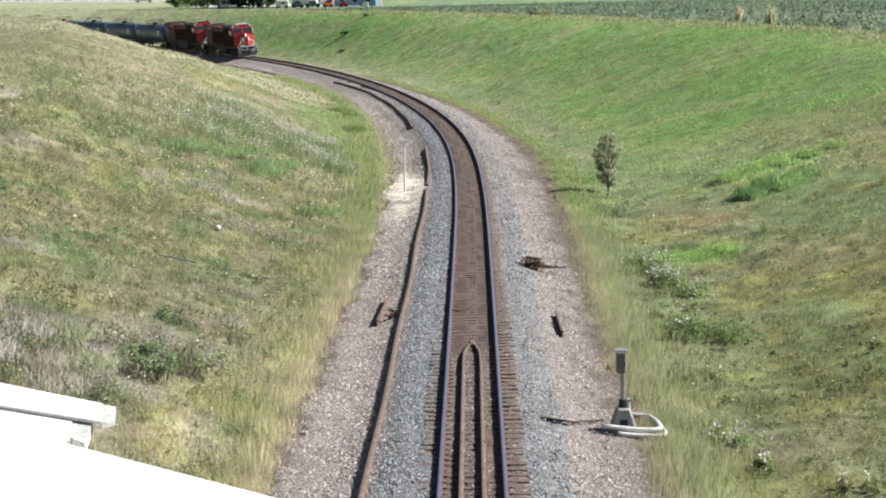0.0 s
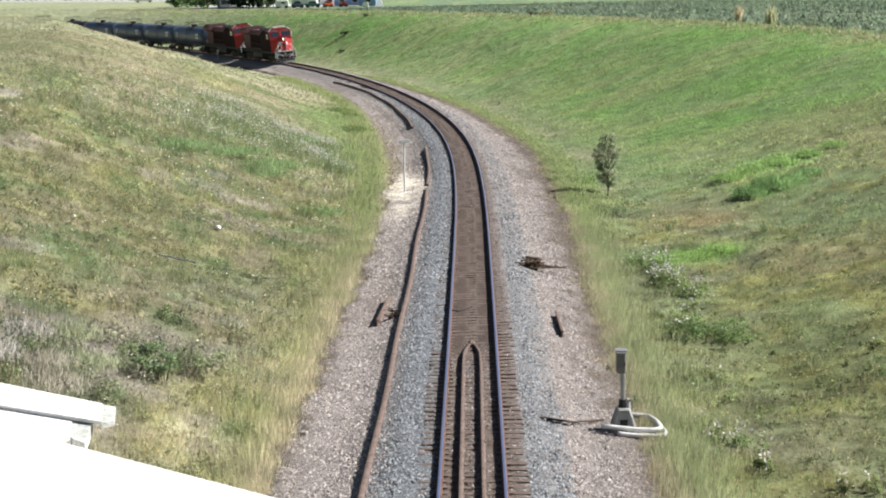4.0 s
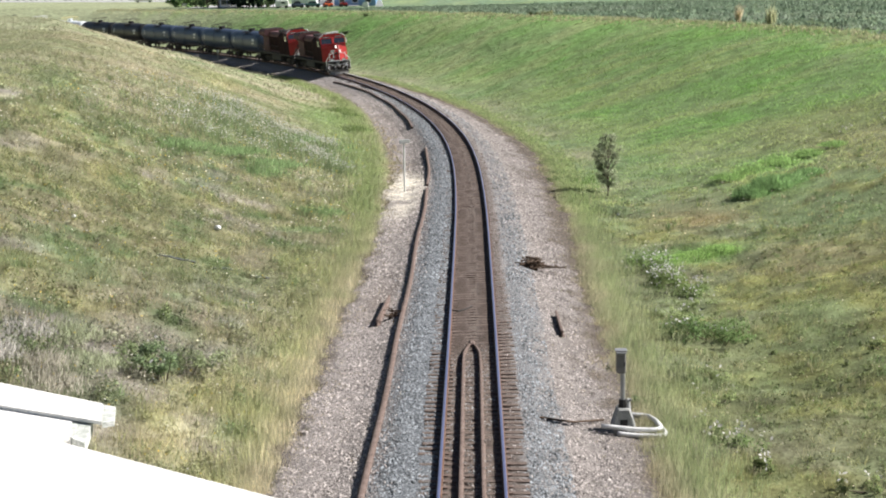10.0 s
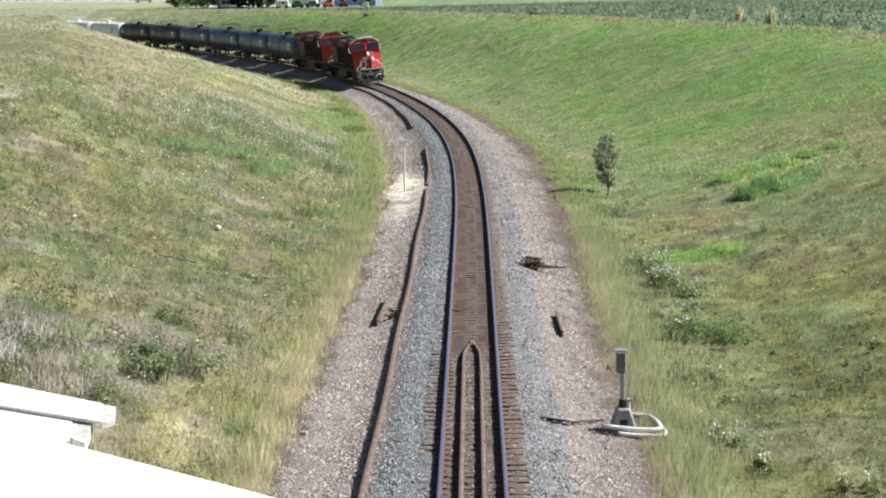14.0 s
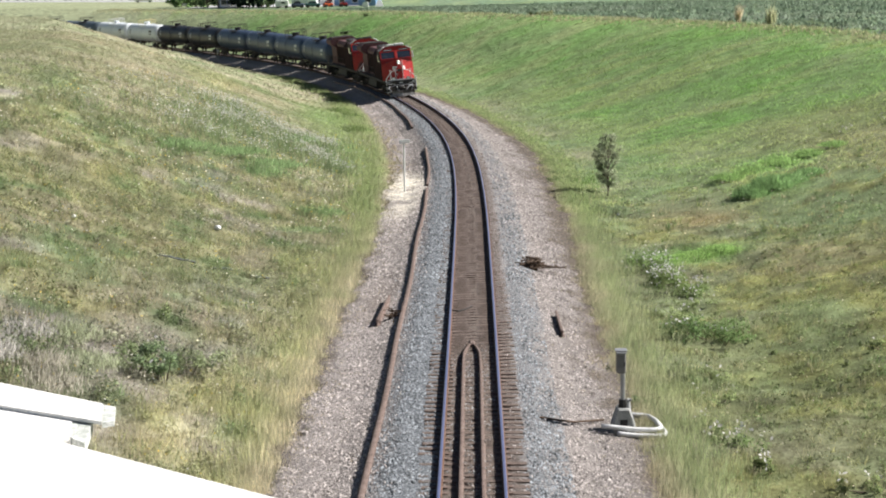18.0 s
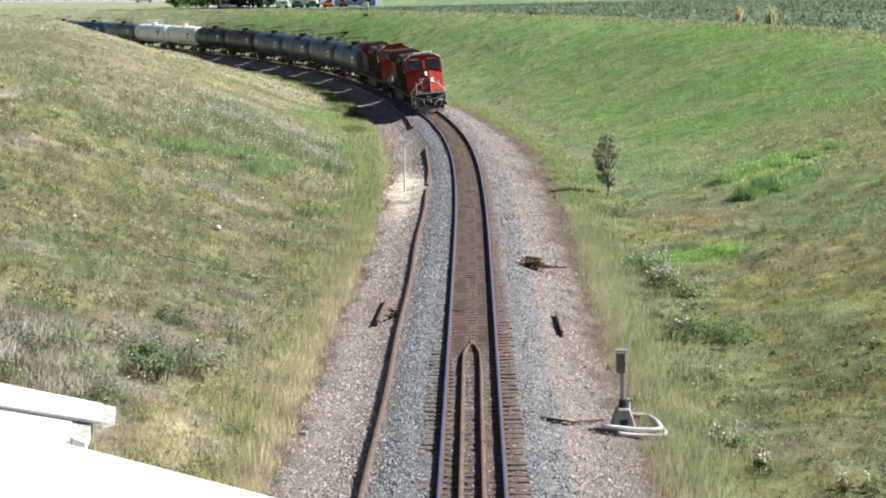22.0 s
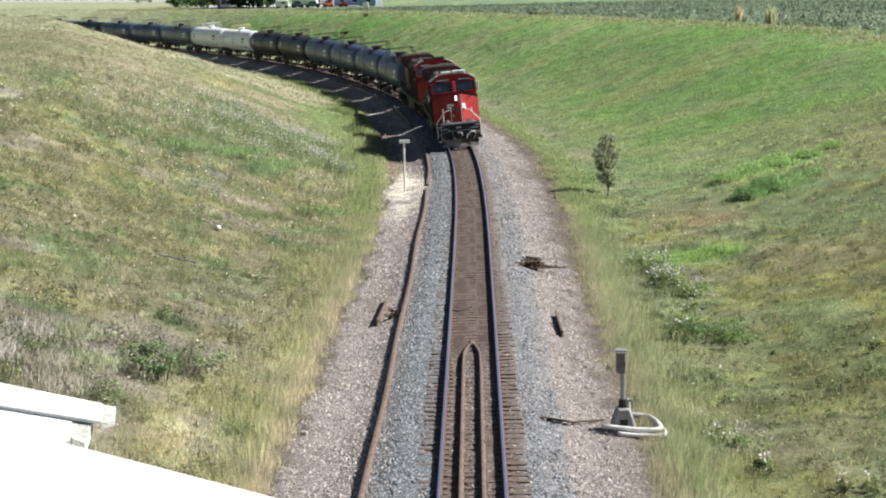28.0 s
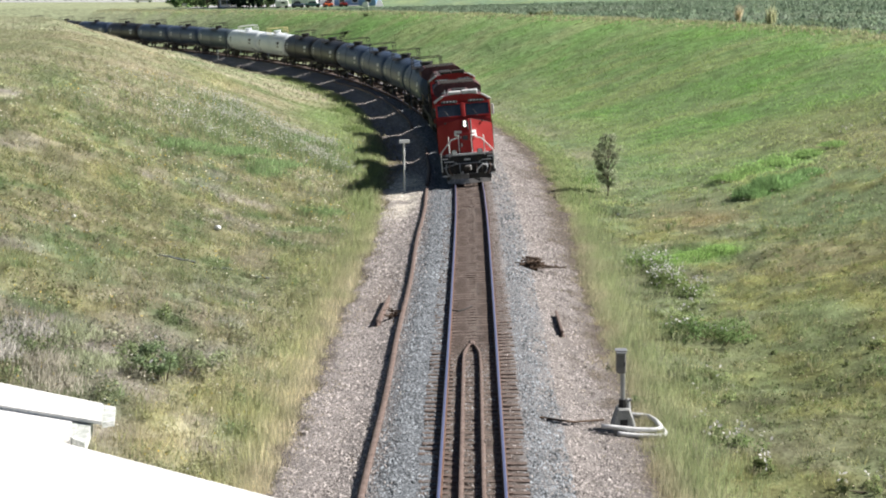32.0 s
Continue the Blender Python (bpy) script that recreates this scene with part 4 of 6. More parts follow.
        for dx in (-0.69, 0.69):
            box(bm, x + dx, 8.45, 3.94, 0.06, 0.07, 0.7, rx=slope)
        for dz in (-0.44, 0.44):
            box(bm, x, 8.45 - dz * 0.28, 3.94 + dz * 0.8, 1.34, 0.07, 0.06, rx=slope)
        part("window_frame", bm, RED, win)
        bm = box(bmesh.new(), x * 0.95, 8.27, 4.4, 0.9, 0.1, 0.2, rx=0.7, bevel=0.02)
        board = part("number_board", bm, BLACK, cab)
        for i in range(4):
            part("number_bar", box(bmesh.new(), x * 0.95 - 0.27 + 0.18 * i, 8.325, 4.44, 0.07, 0.02, 0.08, rx=0.7), GALV, board)
    for x in (-1, 1):
        # thin dark panels put side shade over the cab's flanks, along with soot
        part("side_panel", box(bmesh.new(), x * 1.575, 7.35, 2.42, 0.04, 2.2, 1.7, bevel=0.01), DIRTY_SHADED_RED, cab, "dark cab side with soot and painted shade")
        bm = box(bmesh.new(), x * 1.57, 7.2, 3.65, 0.04, 1.3, 0.66, bevel=0.01)
        part("side_window", bm, GLASS, cab)
        bm = box(bmesh.new(), x * 1.67, 8.35, 3.86, 0.15, 0.06, 0.6, bevel=0.02)
        part("mirror", bm, WHITE if x < 0 else GRIME, cab, "pale wing mirror" if x < 0 else "dark wing mirror")
    bm = box(bmesh.new(), -0.45, 7.85, 4.9, 0.9, 0.6, 0.26, bevel=0.05)
    part("air_conditioner", bm, PIPE_GREY, cab, "pale roof air-conditioner")
    part("antenna_box", box(bmesh.new(), 0.42, 7.85, 4.89, 0.72, 0.5, 0.2, bevel=0.04), WHITE, cab, "white antenna box on the roof")
    for x in (-0.9, 0.95):
        part("antenna", tube(bmesh.new(), (x, 7.2, 4.7), (x, 7.2, 5.05), 0.03, 6), GALV, cab)
    for x in (-0.8, 0.8):
        part("wiper", pipe(bmesh.new(), [(x, 8.62, 3.58), (x + 0.25, 8.52, 3.95)], 0.014, 5), BLACK, cab)
    part("window_pillar", box(bmesh.new(), 0, 8.46, 3.94, 0.2, 0.1, 0.86, rx=math.atan2(0.32, 0.9), bevel=0.02), RED, cab)
    for x in (-0.55, 0.55):
        bm = box(bmesh.new(), x * 2.45, 8.2, 4.6, 0.62, 0.1, 0.1, ry=x * 1.05, bevel=0.02)
        part("roof_trim", bm, WHITE, cab, "white roof-edge stripe")
    bm = bmesh.new()
    for x in (-0.75, -0.6):
        tube(bm, (x, 6.6, 4.8), (x, 7.1, 4.84), 0.03, 8, 0.09)
    part("horn", bm, GRIME, cab)
    # equipment hood behind the cab
    bm = bmesh.new()
    prism(bm, [(-1.5, 1.53), (-1.5, 3.9), (-1.1, 4.4), (1.1, 4.4), (1.5, 3.9), (1.5, 1.53)], "y", 2.4, 6.1)
    bmesh.ops.bevel(bm, geom=list(bm.edges), offset=0.04, segments=1, affect="EDGES")
    part("equipment_cabinet", bm, DIRTY_SHADED_RED, t)
    bm = box(bmesh.new(), 0, 5.0, 4.58, 2.3, 1.7, 0.36, bevel=0.08)
    part("brake_grid_hood", bm, BLACK, t)
    bm = bmesh.new()
    prism(bm, [(-0.88, 1.53), (-0.88, 3.95), (-0.6, 4.3), (0.6, 4.3), (0.88, 3.95), (0.88, 1.53)], "y", -6.2, 2.4)
    part("engine_hood", bm, ROOF_RED, t, "sooty red engine hood")
    for i in range(9):
        for x in (-1, 1):
            bm = box(bmesh.new(), x * 0.895, -5.6 + 0.92 * i, 2.7, 0.03, 0.8, 1.9, bevel=0.01)
            part("hood_door", bm, DIRTY_SHADED_RED, t)
    bm = box(bmesh.new(), 0, -1.0, 4.42, 0.9, 1.3, 0.34, bevel=0.06)
    part("exhaust_stack", bm, BLACK, t)
    bm = box(bmesh.new(), 0, 0.9, 4.36, 1.3, 0.9, 0.2, bevel=0.05)
    part("intake", bm, BLACK, t)
    # flared radiator at the rear
    bm = bmesh.new()
    prism(bm, [(-0.95, 1.53), (-0.95, 3.5), (-1.52, 3.95), (-1.52, 4.35), (-1.2, 4.62), (1.2, 4.62), (1.52, 4.35), (1.52, 3.95), (0.95, 3.5), (0.95, 1.53)], "y", -9.9, -6.2)
    part("radiator", bm, ROOF_RED, t)
    bm = bmesh.new()
    for i in range(8):
        box(bm, 0, -9.6 + 0.45 * i, 4.64, 2.2, 0.3, 0.05)
    part("radiator_grille", bm, GRIME, t)
    # side handrails
    for x in (-1, 1):
        bm = bmesh.new()
        pipe(bm, [(x * 1.46, -10.2, 2.5), (x * 1.46, 5.9, 2.5)], 0.026)
        for i in range(12):
            tube(bm, (x * 1.46, -10.2 + 1.46 * i, 1.5), (x * 1.46, -10.2 + 1.46 * i, 2.5), 0.024, 5)
        part("side_handrail", bm, GRIME, t)
    return t


# speed falls slightly as the train draws near
def run_s(s_end, t):
    left = 32.0 - t
    return s_end + 5.5857 * left + 0.00428 * left * (left - 32)


def car_pose(s, half):
    """Pose of a vehicle whose bogies ride on the curve, front towards falling s."""
    xa, ya, _ = spot(s - half)
    xb, yb, _ = spot(s + half)
    hd = math.atan2(-(xb - xa), yb - ya)
    e = float(cant(s))
    a = math.atan2(e, 1.507)
    right = Vector((math.cos(hd) * math.cos(a), math.sin(hd) * math.cos(a), math.sin(a)))
    ahead = Vector((math.sin(hd), -math.cos(hd), 0))
    up = (-right).cross(ahead)
    m = Matrix((-right, ahead, up)).transposed().to_4x4()
    m.translation = ((xa + xb) / 2, (ya + yb) / 2, e / 2)
    return m


CARS = []


def train():
    lead = locomotive()
    second = copy_thing(lead, pose(0, 300, 0))
    # the second engine runs unlit, most of its white and pale grey parts made dark
    for c in second.children_recursive:
        if c.data.materials[0] in (LAMP, PIPE_GREY, WHITE) and not c.name.startswith(("grab_rail", "roof_trim")):
            c.data = c.data.copy()
            c.data.materials[0] = LENS if c.name.startswith("lens") else GRIME
            if c.name.startswith("lens"):
                c["label"] = "unlit round lens"
    tagged(lead, "leading red diesel freight locomotive with lit headlights")
    tagged(second, "second red diesel locomotive coupled behind the leader")
    CARS.append((lead, 86.55, 6.9))
    CARS.append((second, 108.85, 6.9))
    blue = tank_car(TANK_BLUE, "dark blue-black railway tank car with top platform")
    black = tank_car(TANK_BLACK, "glossy black railway tank car with top platform")
    pale = tank_car(TANK_WHITE, "white railway tank car with rusty streaks", white=True)
    cream = copy_thing(pale, pose(0, 300, 0))
    for c in cream.children:
        if c.name.startswith("platform_rail"):
            c.data = c.data.copy()
            c.data.materials[0] = CREAM
    tagged(cream, "white railway tank car with cream platform rails")
    slate = tank_car(TANK_GREY, "slate grey railway tank car with top platform")
    order = [blue, blue, blue, blue, black, black, cream, pale, slate, blue, blue, black, blue, black, black]
    used = set()
    s = 128.83
    for car in order:
        ob = car if car not in used else copy_thing(car, pose(0, 300, 0))
        used.add(car)
        CARS.append((ob, s, 6.4))
        s += 17.715


def bridge():
    """Road bridge under the camera: deck, parapet and railing ends."""
    b = tagged(empty("road_bridge", look_along()), "pale concrete road bridge across the cutting", "bridge", kind="structure")
    # local x runs along the bridge to the far left, local y across it towards the track, origin below the eye
    bm = box(bmesh.new(), 0, -2.75, 9.45, 70, 10.4, 0.45, bevel=0.02)
    part("deck", bm, OLD_CONCRETE, b)
    for y in (-6.6, -4.6, -2.6, -0.6, 1.3):
        bm = box(bmesh.new(), 0, y, 8.7, 70, 0.5, 1.05, bevel=0.03)
        part("girder", bm, OLD_CONCRETE, b)
    for x in (-13, 13):
        bm = box(bmesh.new(), x, -2.6, 3.5, 1.0, 9.5, 9.4, bevel=0.05)
        part("pier", bm, OLD_CONCRETE, b)
    bm = box(bmesh.new(), 5, 2.553 - 0.24, 9.98, 60, 0.48, 0.62, bevel=0.015)
    part("parapet", bm, CONCRETE, b, "sunlit white concrete parapet")
    # kerb and railing beam end in skewed, weathered stubs
    part("kerb_block", prism(bmesh.new(), [(-35, 2.555), (-35, 2.69), (-3.95, 2.69), (-3.753, 2.736), (-3.588, 2.608), (-3.60, 2.555)], "z", 10.2, 10.281), CONCRETE, b)
    part("coping_rail", prism(bmesh.new(), [(-35, 2.669), (-35, 2.82), (-4.2, 2.829), (-3.774, 2.85), (-3.617, 2.725), (-3.973, 2.669)], "z", 10.282, 10.291), CONCRETE, b, "white railing beam with a blunt end")
    part("beam_end", prism(bmesh.new(), [(-3.772, 2.85), (-3.727, 2.855), (-3.606, 2.756), (-3.615, 2.725)], "z", 10.275, 10.288), STREAKED, b, "streaked grey beam end")
    part("kerb_end", prism(bmesh.new(), [(-3.751, 2.735), (-3.685, 2.749), (-3.512, 2.593), (-3.586, 2.608)], "z", 10.25, 10.278), STREAKED, b, "streaked grey kerb end")
    return b


def look_along():
    return Matrix.Rotation(math.atan2(-0.66962, 0.74271), 4, "Z")


# ---- vegetation ----
BRIGHT, DEEP = (0.175, 0.315, 0.085), (0.10, 0.15, 0.07)
LEMON, LILAC, SAGE = (0.31, 0.325, 0.115), (0.27, 0.245, 0.225), (0.265, 0.28, 0.235)
# the far slope
PATCHES += [
    (82.5, 18.0, 3.6, 2.4, BRIGHT, 0.9), (73.5, 16.8, 2.8, 1.9, LUSH, 0.9), (56.6, 9.8, 2.4, 2.6, BRIGHT, 0.95), (73.0, 11.5, 5.0, 2.6, OLIVE, 0.8),
    (67.0, 11.6, 4.0, 2.4, (0.25, 0.195, 0.09), 0.75), (32.0, 14.0, 16.0, 7.0, (0.19, 0.21, 0.08), 0.6), (51.0, 15.5, 7.0, 4.0, (0.245, 0.215, 0.10), 0.7),
    (92.0, 24.0, 9.0, 5.0, (0.21, 0.20, 0.09), 0.5), (80.0, 24.0, 9.0, 3.0, (0.235, 0.21, 0.11), 0.6),
]
# the left bank, far part
PATCHES += [
    (104.0, -14.0, 6.0, 2.6, (0.22, 0.26, 0.14), 0.5), (96.0, -9.5, 7.0, 1.6, GREEN, 0.6), (90.0, -14.0, 9.0, 3.0, GREEN, 0.7), (96.0, -7.6, 12.0, 1.8, (0.17, 0.27, 0.10), 0.8),
    (128.0, -8.5, 22.0, 3.0, LUSH, 0.6), (108.0, -23.0, 18.0, 5.0, DRY, 0.55), (150.0, -26.0, 30.0, 5.0, DRY, 0.5), (135.0, -18.0, 16.0, 2.4, LEMON, 0.3),
    (82.5, -24.3, 4.5, 1.2, GREEN, 0.75), (73.4, -24.6, 2.8, 0.8, (0.52, 0.49, 0.41), 0.85), (80.5, -5.0, 1.6, 0.6, (0.62, 0.58, 0.48), 0.8),
]
# its middle
PATCHES += [
    (76.2, -15.6, 4.6, 1.4, DEEP, 0.85), (78.5, -12.1, 5.2, 1.4, DEEP, 0.85), (68.0, -13.8, 4.8, 1.1, SAGE, 0.75), (58.0, -16.4, 3.4, 1.4, LEMON, 0.75),
    (60.2, -12.7, 2.8, 1.1, LEMON, 0.7), (61.0, -20.1, 3.8, 0.9, (0.47, 0.44, 0.33), 0.8), (51.6, -19.6, 2.8, 0.8, DEEP, 0.8), (50.5, -18.5, 0.9, 0.45, (0.08, 0.06, 0.06), 0.9),
    (72.0, -22.2, 4.0, 1.0, LEMON, 0.6), (68.0, -8.2, 4.0, 1.6, GREEN, 0.7), (47.0, -15.4, 0.9, 1.2, (0.55, 0.52, 0.44), 0.7),
]
# its near part
PATCHES += [
    (27.5, -12.4, 5.5, 2.6, LILAC, 0.6), (22.0, -7.2, 7.0, 1.7, (0.40, 0.39, 0.19), 0.8), (30.0, -9.4, 2.8, 1.0, DEEP, 0.8), (31.5, -8.2, 2.0, 0.6, SAGE, 0.6),
    (33.0, -6.2, 7.0, 0.9, (0.40, 0.38, 0.22), 0.7), (46.0, -6.6, 8.0, 1.0, (0.30, 0.34, 0.14), 0.7), (52.0, -7.7, 4.5, 1.0, (0.25, 0.30, 0.11), 0.7),
    (49.0, -14.0, 6.0, 5.0, (0.30, 0.275, 0.145), 0.65), (37.5, -14.2, 3.0, 2.0, GREEN, 0.7), (45.0, -9.0, 4.0, 1.6, GREEN, 0.5),
]


def blades(name, x, y, z, count, tall, wide, tint, label, category, lean=0.45, seed=1, vary=1.0, material=None):
    """Many upright grass blades in tufts, one mesh. tall and wide are arrays, one per tuft."""
    rng = np.random.default_rng(seed)
    n = len(x)
    m = n * count
    base = np.repeat(np.stack([x, y, z], 1), count, 0)
    h, w = np.repeat(tall, count) * rng.uniform(0.55, 1.2, m), np.repeat(wide, count)
    base[:, :2] += rng.normal(0, 1, (m, 2)) * (np.repeat(tall, count) * 0.33)[:, None]
    a = rng.random(m) * 6.283
    side = np.stack([np.cos(a), np.sin(a), np.zeros(m)], 1) * (w / 2)[:, None]
    bend = rng.normal(0, lean, (m, 2)) * h[:, None]
    tip = base + np.concatenate([bend, h[:, None]], 1)
    base[:, 2] -= 0.04
    verts = np.stack([base - side, base + side, tip], 1).reshape(-1, 3)
    faces = np.arange(m * 3).reshape(-1, 3)
    col = np.repeat(tint, count, 0) * rng.uniform(1.2, 1.68, (m, 1))
    # every tuft leans to straw, grey-green or deep green
    kind = np.repeat(rng.random(n), count)
    for lo, hi, c2, f in ((0.0, 0.16, (0.36, 0.335, 0.22), 0.6), (0.16, 0.34, (0.25, 0.27, 0.18), 0.6), (0.34, 0.5, (0.12, 0.175, 0.075), 0.55)):
        k = (kind >= lo) & (kind < hi)
        f *= vary
        col[k] = col[k] * (1 - f) + np.array(c2) * f * 1.35
    nrm = np.concatenate([bend / h[:, None] * 0.5, np.ones((m, 1))], 1)
    nrm[:, :2] += rng.normal(0, 0.35, (m, 2))
    nrm /= np.linalg.norm(nrm, axis=1)[:, None]
    ob = raw(name, verts, faces, material or GRASS, np.repeat(col, 3, 0), normals=np.repeat(nrm, 3, 0))
    return tagged(ob, label, category, kind="stuff")


def scatter(n, s_lo, s_hi, o_lo, o_hi, seed, power=1.0):
    rng = np.random.default_rng(seed)
    s = s_lo + (s_hi - s_lo) * rng.random(n) ** power
    o = rng.uniform(o_lo, o_hi, n)
    x, y, _ = spot(s, o)
    z, s2, o2 = ground_z(x, y)
    return x, y, z, s, o, rng


def grass():
    sets = [
        ("bank_grass", 34000, 10, 75, -24, -5.0, 11, 1.3, 0.26, 0.015, "long mixed dry and green grass on the bank"),
        ("bank_grass", 29000, 75, 150, -38, -5.0, 12, 1.2, 0.24, 0.032, "rough green and straw grass on the bank"),
        ("bank_grass", 14000, 150, 330, -40, -6.0, 13, 1.0, 0.2, 0.07, "distant rough grass on the bank"),
        ("slope_grass", 34000, 10, 75, 4.7, 24, 14, 1.3, 0.18, 0.015, "short olive and green grass on the far slope"),
        ("slope_grass", 27000, 75, 170, 4.9, 46, 15, 1.2, 0.17, 0.046, "fresh green grass on the cutting slope"),
        ("slope_grass", 18000, 170, 360, 5.2, 40, 16, 1.0, 0.14, 0.075, "distant green grass on the cutting slope"),
    ]
    for name, n, s0, s1, o0, o1, seed, pw, tall, wide, label in sets:
        x, y, z, s, o, rng = scatter(n, s0, s1, o0, o1, seed, pw)
        tint = meadow_tint(x, y, s, o)
        # distant tufts are lightened and blued: aerial haze put into their tint
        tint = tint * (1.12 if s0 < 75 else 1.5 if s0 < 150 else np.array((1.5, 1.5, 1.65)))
        clumps = 0.75 + 0.55 * wave(x, y, 2.3, 12.0)
        t = np.full(n, tall) * np.clip(clumps, 0.35, 1.6) * rng.uniform(0.7, 1.25, n)
        verge = np.exp(-((o + 6.6) / 1.6) ** 2) + np.exp(-((o - 5.6) / 1.2) ** 2)
        t *= 1 + 0.7 * verge
        t *= np.where((o > 6) & (s < 75), np.clip(0.75 + 1.1 * wave(x, y, 1.3, 36.0), 0.3, 2.0), 1.0)
        t *= np.where((s > 62) & (s < 80) & (o > 9) & (o < 14), 0.5, 1)
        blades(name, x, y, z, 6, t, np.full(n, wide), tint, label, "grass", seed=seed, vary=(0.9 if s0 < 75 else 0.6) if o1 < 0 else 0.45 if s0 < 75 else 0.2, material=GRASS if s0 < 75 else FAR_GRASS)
    # leafy herbs between the grass
    for n, s0, s1, o0, o1, seed, pw, tall, leaf in ((11000, 10, 75, -24, -5.6, 71, 1.3, 0.34, 0.030), (5000, 75, 150, -36, -5.6, 72, 1.1, 0.32, 0.042), (9000, 10, 75, 5.6, 24, 73, 1.3, 0.18, 0.028), (5000, 75, 180, 6, 44, 74, 1.1, 0.2, 0.044)):
        x, y, z, s, o, rng = scatter(n, s0, s1, o0, o1, seed, pw)
        keep = wave(x, y, 2.0, 17.0) + 0.5 * rng.random(n) > 0.0
        x, y, z, s, o = x[keep], y[keep], z[keep], s[keep], o[keep]
        n, per = len(x), 7
        tint = mixed(meadow_tint(x, y, s, o), (0.15, 0.20, 0.095), np.full(n, 0.35)) * rng.uniform(1.0, 1.9, (n, 1)) * (1.0 if s0 < 75 else 1.35)
        hue = rng.random(n)
        tint[hue < 0.2] = tint[hue < 0.2] * 0.5 + np.array((0.30, 0.29, 0.23)) * 0.6
        p = np.repeat(np.stack([x, y, z], 1), per, 0)
        m = n * per
        p[:, :2] += rng.normal(0, tall * 0.45, (m, 2))
        p[:, 2] += tall * rng.random(m) ** 0.7
        u = rng.normal(0, 1, (m, 3)) * np.array((1, 1, 0.5))
        u /= np.linalg.norm(u, axis=1)[:, None]
        w = np.cross(u, rng.normal(0, 1, (m, 3)))
        w /= np.linalg.norm(w, axis=1)[:, None]
        r = leaf * rng.uniform(0.6, 1.5, m)[:, None]
        verts = np.stack([p - u * r, p + w * r * 0.45, p + u * r, p - w * r * 0.45], 1).reshape(-1, 3)
        nrm = rng.normal(0, 0.4, (m, 3)) + np.array((0.1, 0, 1.0))
        nrm /= np.linalg.norm(nrm, axis=1)[:, None]
        ob = raw("herbs", verts, np.arange(4 * m).reshape(-1, 4), LEAF, np.repeat(np.repeat(tint, per, 0), 4, 0), normals=np.repeat(nrm, 4, 0))
        tagged(ob, "leafy grey-green meadow herbs among the grass", "weeds", kind="stuff")
    # straw-coloured fringe along both gravel edges
    for side, seed in ((-1, 21), (1, 22)):
        n = 17000
        rng = np.random.default_rng(seed)
        s = np.concatenate([10 + 90 * rng.random(11000) ** 1.4, rng.uniform(80, 210, 6000)])
        d = np.where(rng.random(n) < 0.14, -rng.gamma(1.3, 0.4, n), rng.gamma(2.0, 0.45, n))
        edge = 0.55 * wave(s, s * 0, 2.2, 14.0) + 0.35 * wave(s, s * 0, 0.7, 14.5)
        o = np.where(side < 0, edge_left(s) + 0.3 - d, edge_right(s) - 0.15 + d) + edge * 0.6
        x, y, _ = spot(s, o)
        z = np.maximum(ground_z(x, y)[0], bed_z(s, o) - 0.05)
        tint = mixed(np.tile(np.array((0.43, 0.385, 0.27)), (n, 1)), (0.31, 0.33, 0.17) if side < 0 else (0.25, 0.30, 0.15), np.clip(d - (0.35 if side < 0 else 0.1), 0, 1) + 0.4 * wave(x, y, 1.5, 15.0))
        tint = mixed(tint, (0.25, 0.21, 0.15), np.clip(0.4 - d, 0, 0.7)) * (np.interp(s, [38, 52], [1.34, 1.1])[:, None] if side < 0 else 0.98)
        tall = rng.uniform(0.22, 0.5, n) * np.clip(0.5 + d, 0.35, 1.1)
        if side < 0:
            tint = mixed(tint, (0.26, 0.34, 0.14), np.clip((s - 45) / 25, 0, 1) * np.clip(0.25 + d, 0, 0.85))
        else:
            far = np.clip((s - 55) / 20, 0, 1)
            tall = tall * (1 - 0.45 * far)
            tint = mixed(tint, (0.22, 0.29, 0.12), far * np.clip(0.2 + d, 0, 0.8))
        blades("verge_grass", x, y, z, 6, tall, np.where(s < 70, 0.014, 0.04), tint, "tall straw-coloured grass along the gravel edge", "grass", lean=0.3, seed=seed, vary=0.7)
    # single tussocks and taller weeds that stand out of the sward
    for name, k, s0, s1, o0, o1, high, seed in (("tussocks", 2600, 11, 80, 6.4, 24, 0.26, 91), ("tall_weeds", 3400, 11, 100, -24, -6.2, 0.42, 92)):
        x, y, z, s, o, rng = scatter(k, s0, s1, o0, o1, seed, 1.2)
        keep = wave(x, y, 1.5, 38.0) > -0.2
        x, y, z, s = x[keep], y[keep], z[keep], s[keep]
        kinds = np.array([(0.12, 0.17, 0.07), (0.15, 0.23, 0.09), (0.36, 0.34, 0.21), (0.28, 0.29, 0.13), (0.20, 0.19, 0.11)])
        tint = kinds[rng.integers(0, 5, len(x))]
        blades(name, x, y, z, 12, high * rng.uniform(0.5, 1.3, len(x)), np.where(s < 60, 0.02, 0.035), tint, "rough tussocks and taller weeds standing in the grass", "weeds", lean=0.4, seed=seed + 5, vary=0.4)
    # crop field and rough crest beyond the far slope
    n = 16000
    x, y, z, s, o, rng = scatter(n, 70, 325, 30, 125, 31)
    keep = o > np.interp(s, [60, 160, 260, 420], [45, 37, 29, 27])
    x, y, z, s, o = x[keep], y[keep], z[keep], s[keep], o[keep]
    k = len(x)
    tint = mixed(np.tile(np.array((0.165, 0.225, 0.155)), (k, 1)), (0.235, 0.27, 0.215), np.clip(0.1 + 0.9 * wave(x * 0.35, y, 9, 3.3), 0, 0.9))
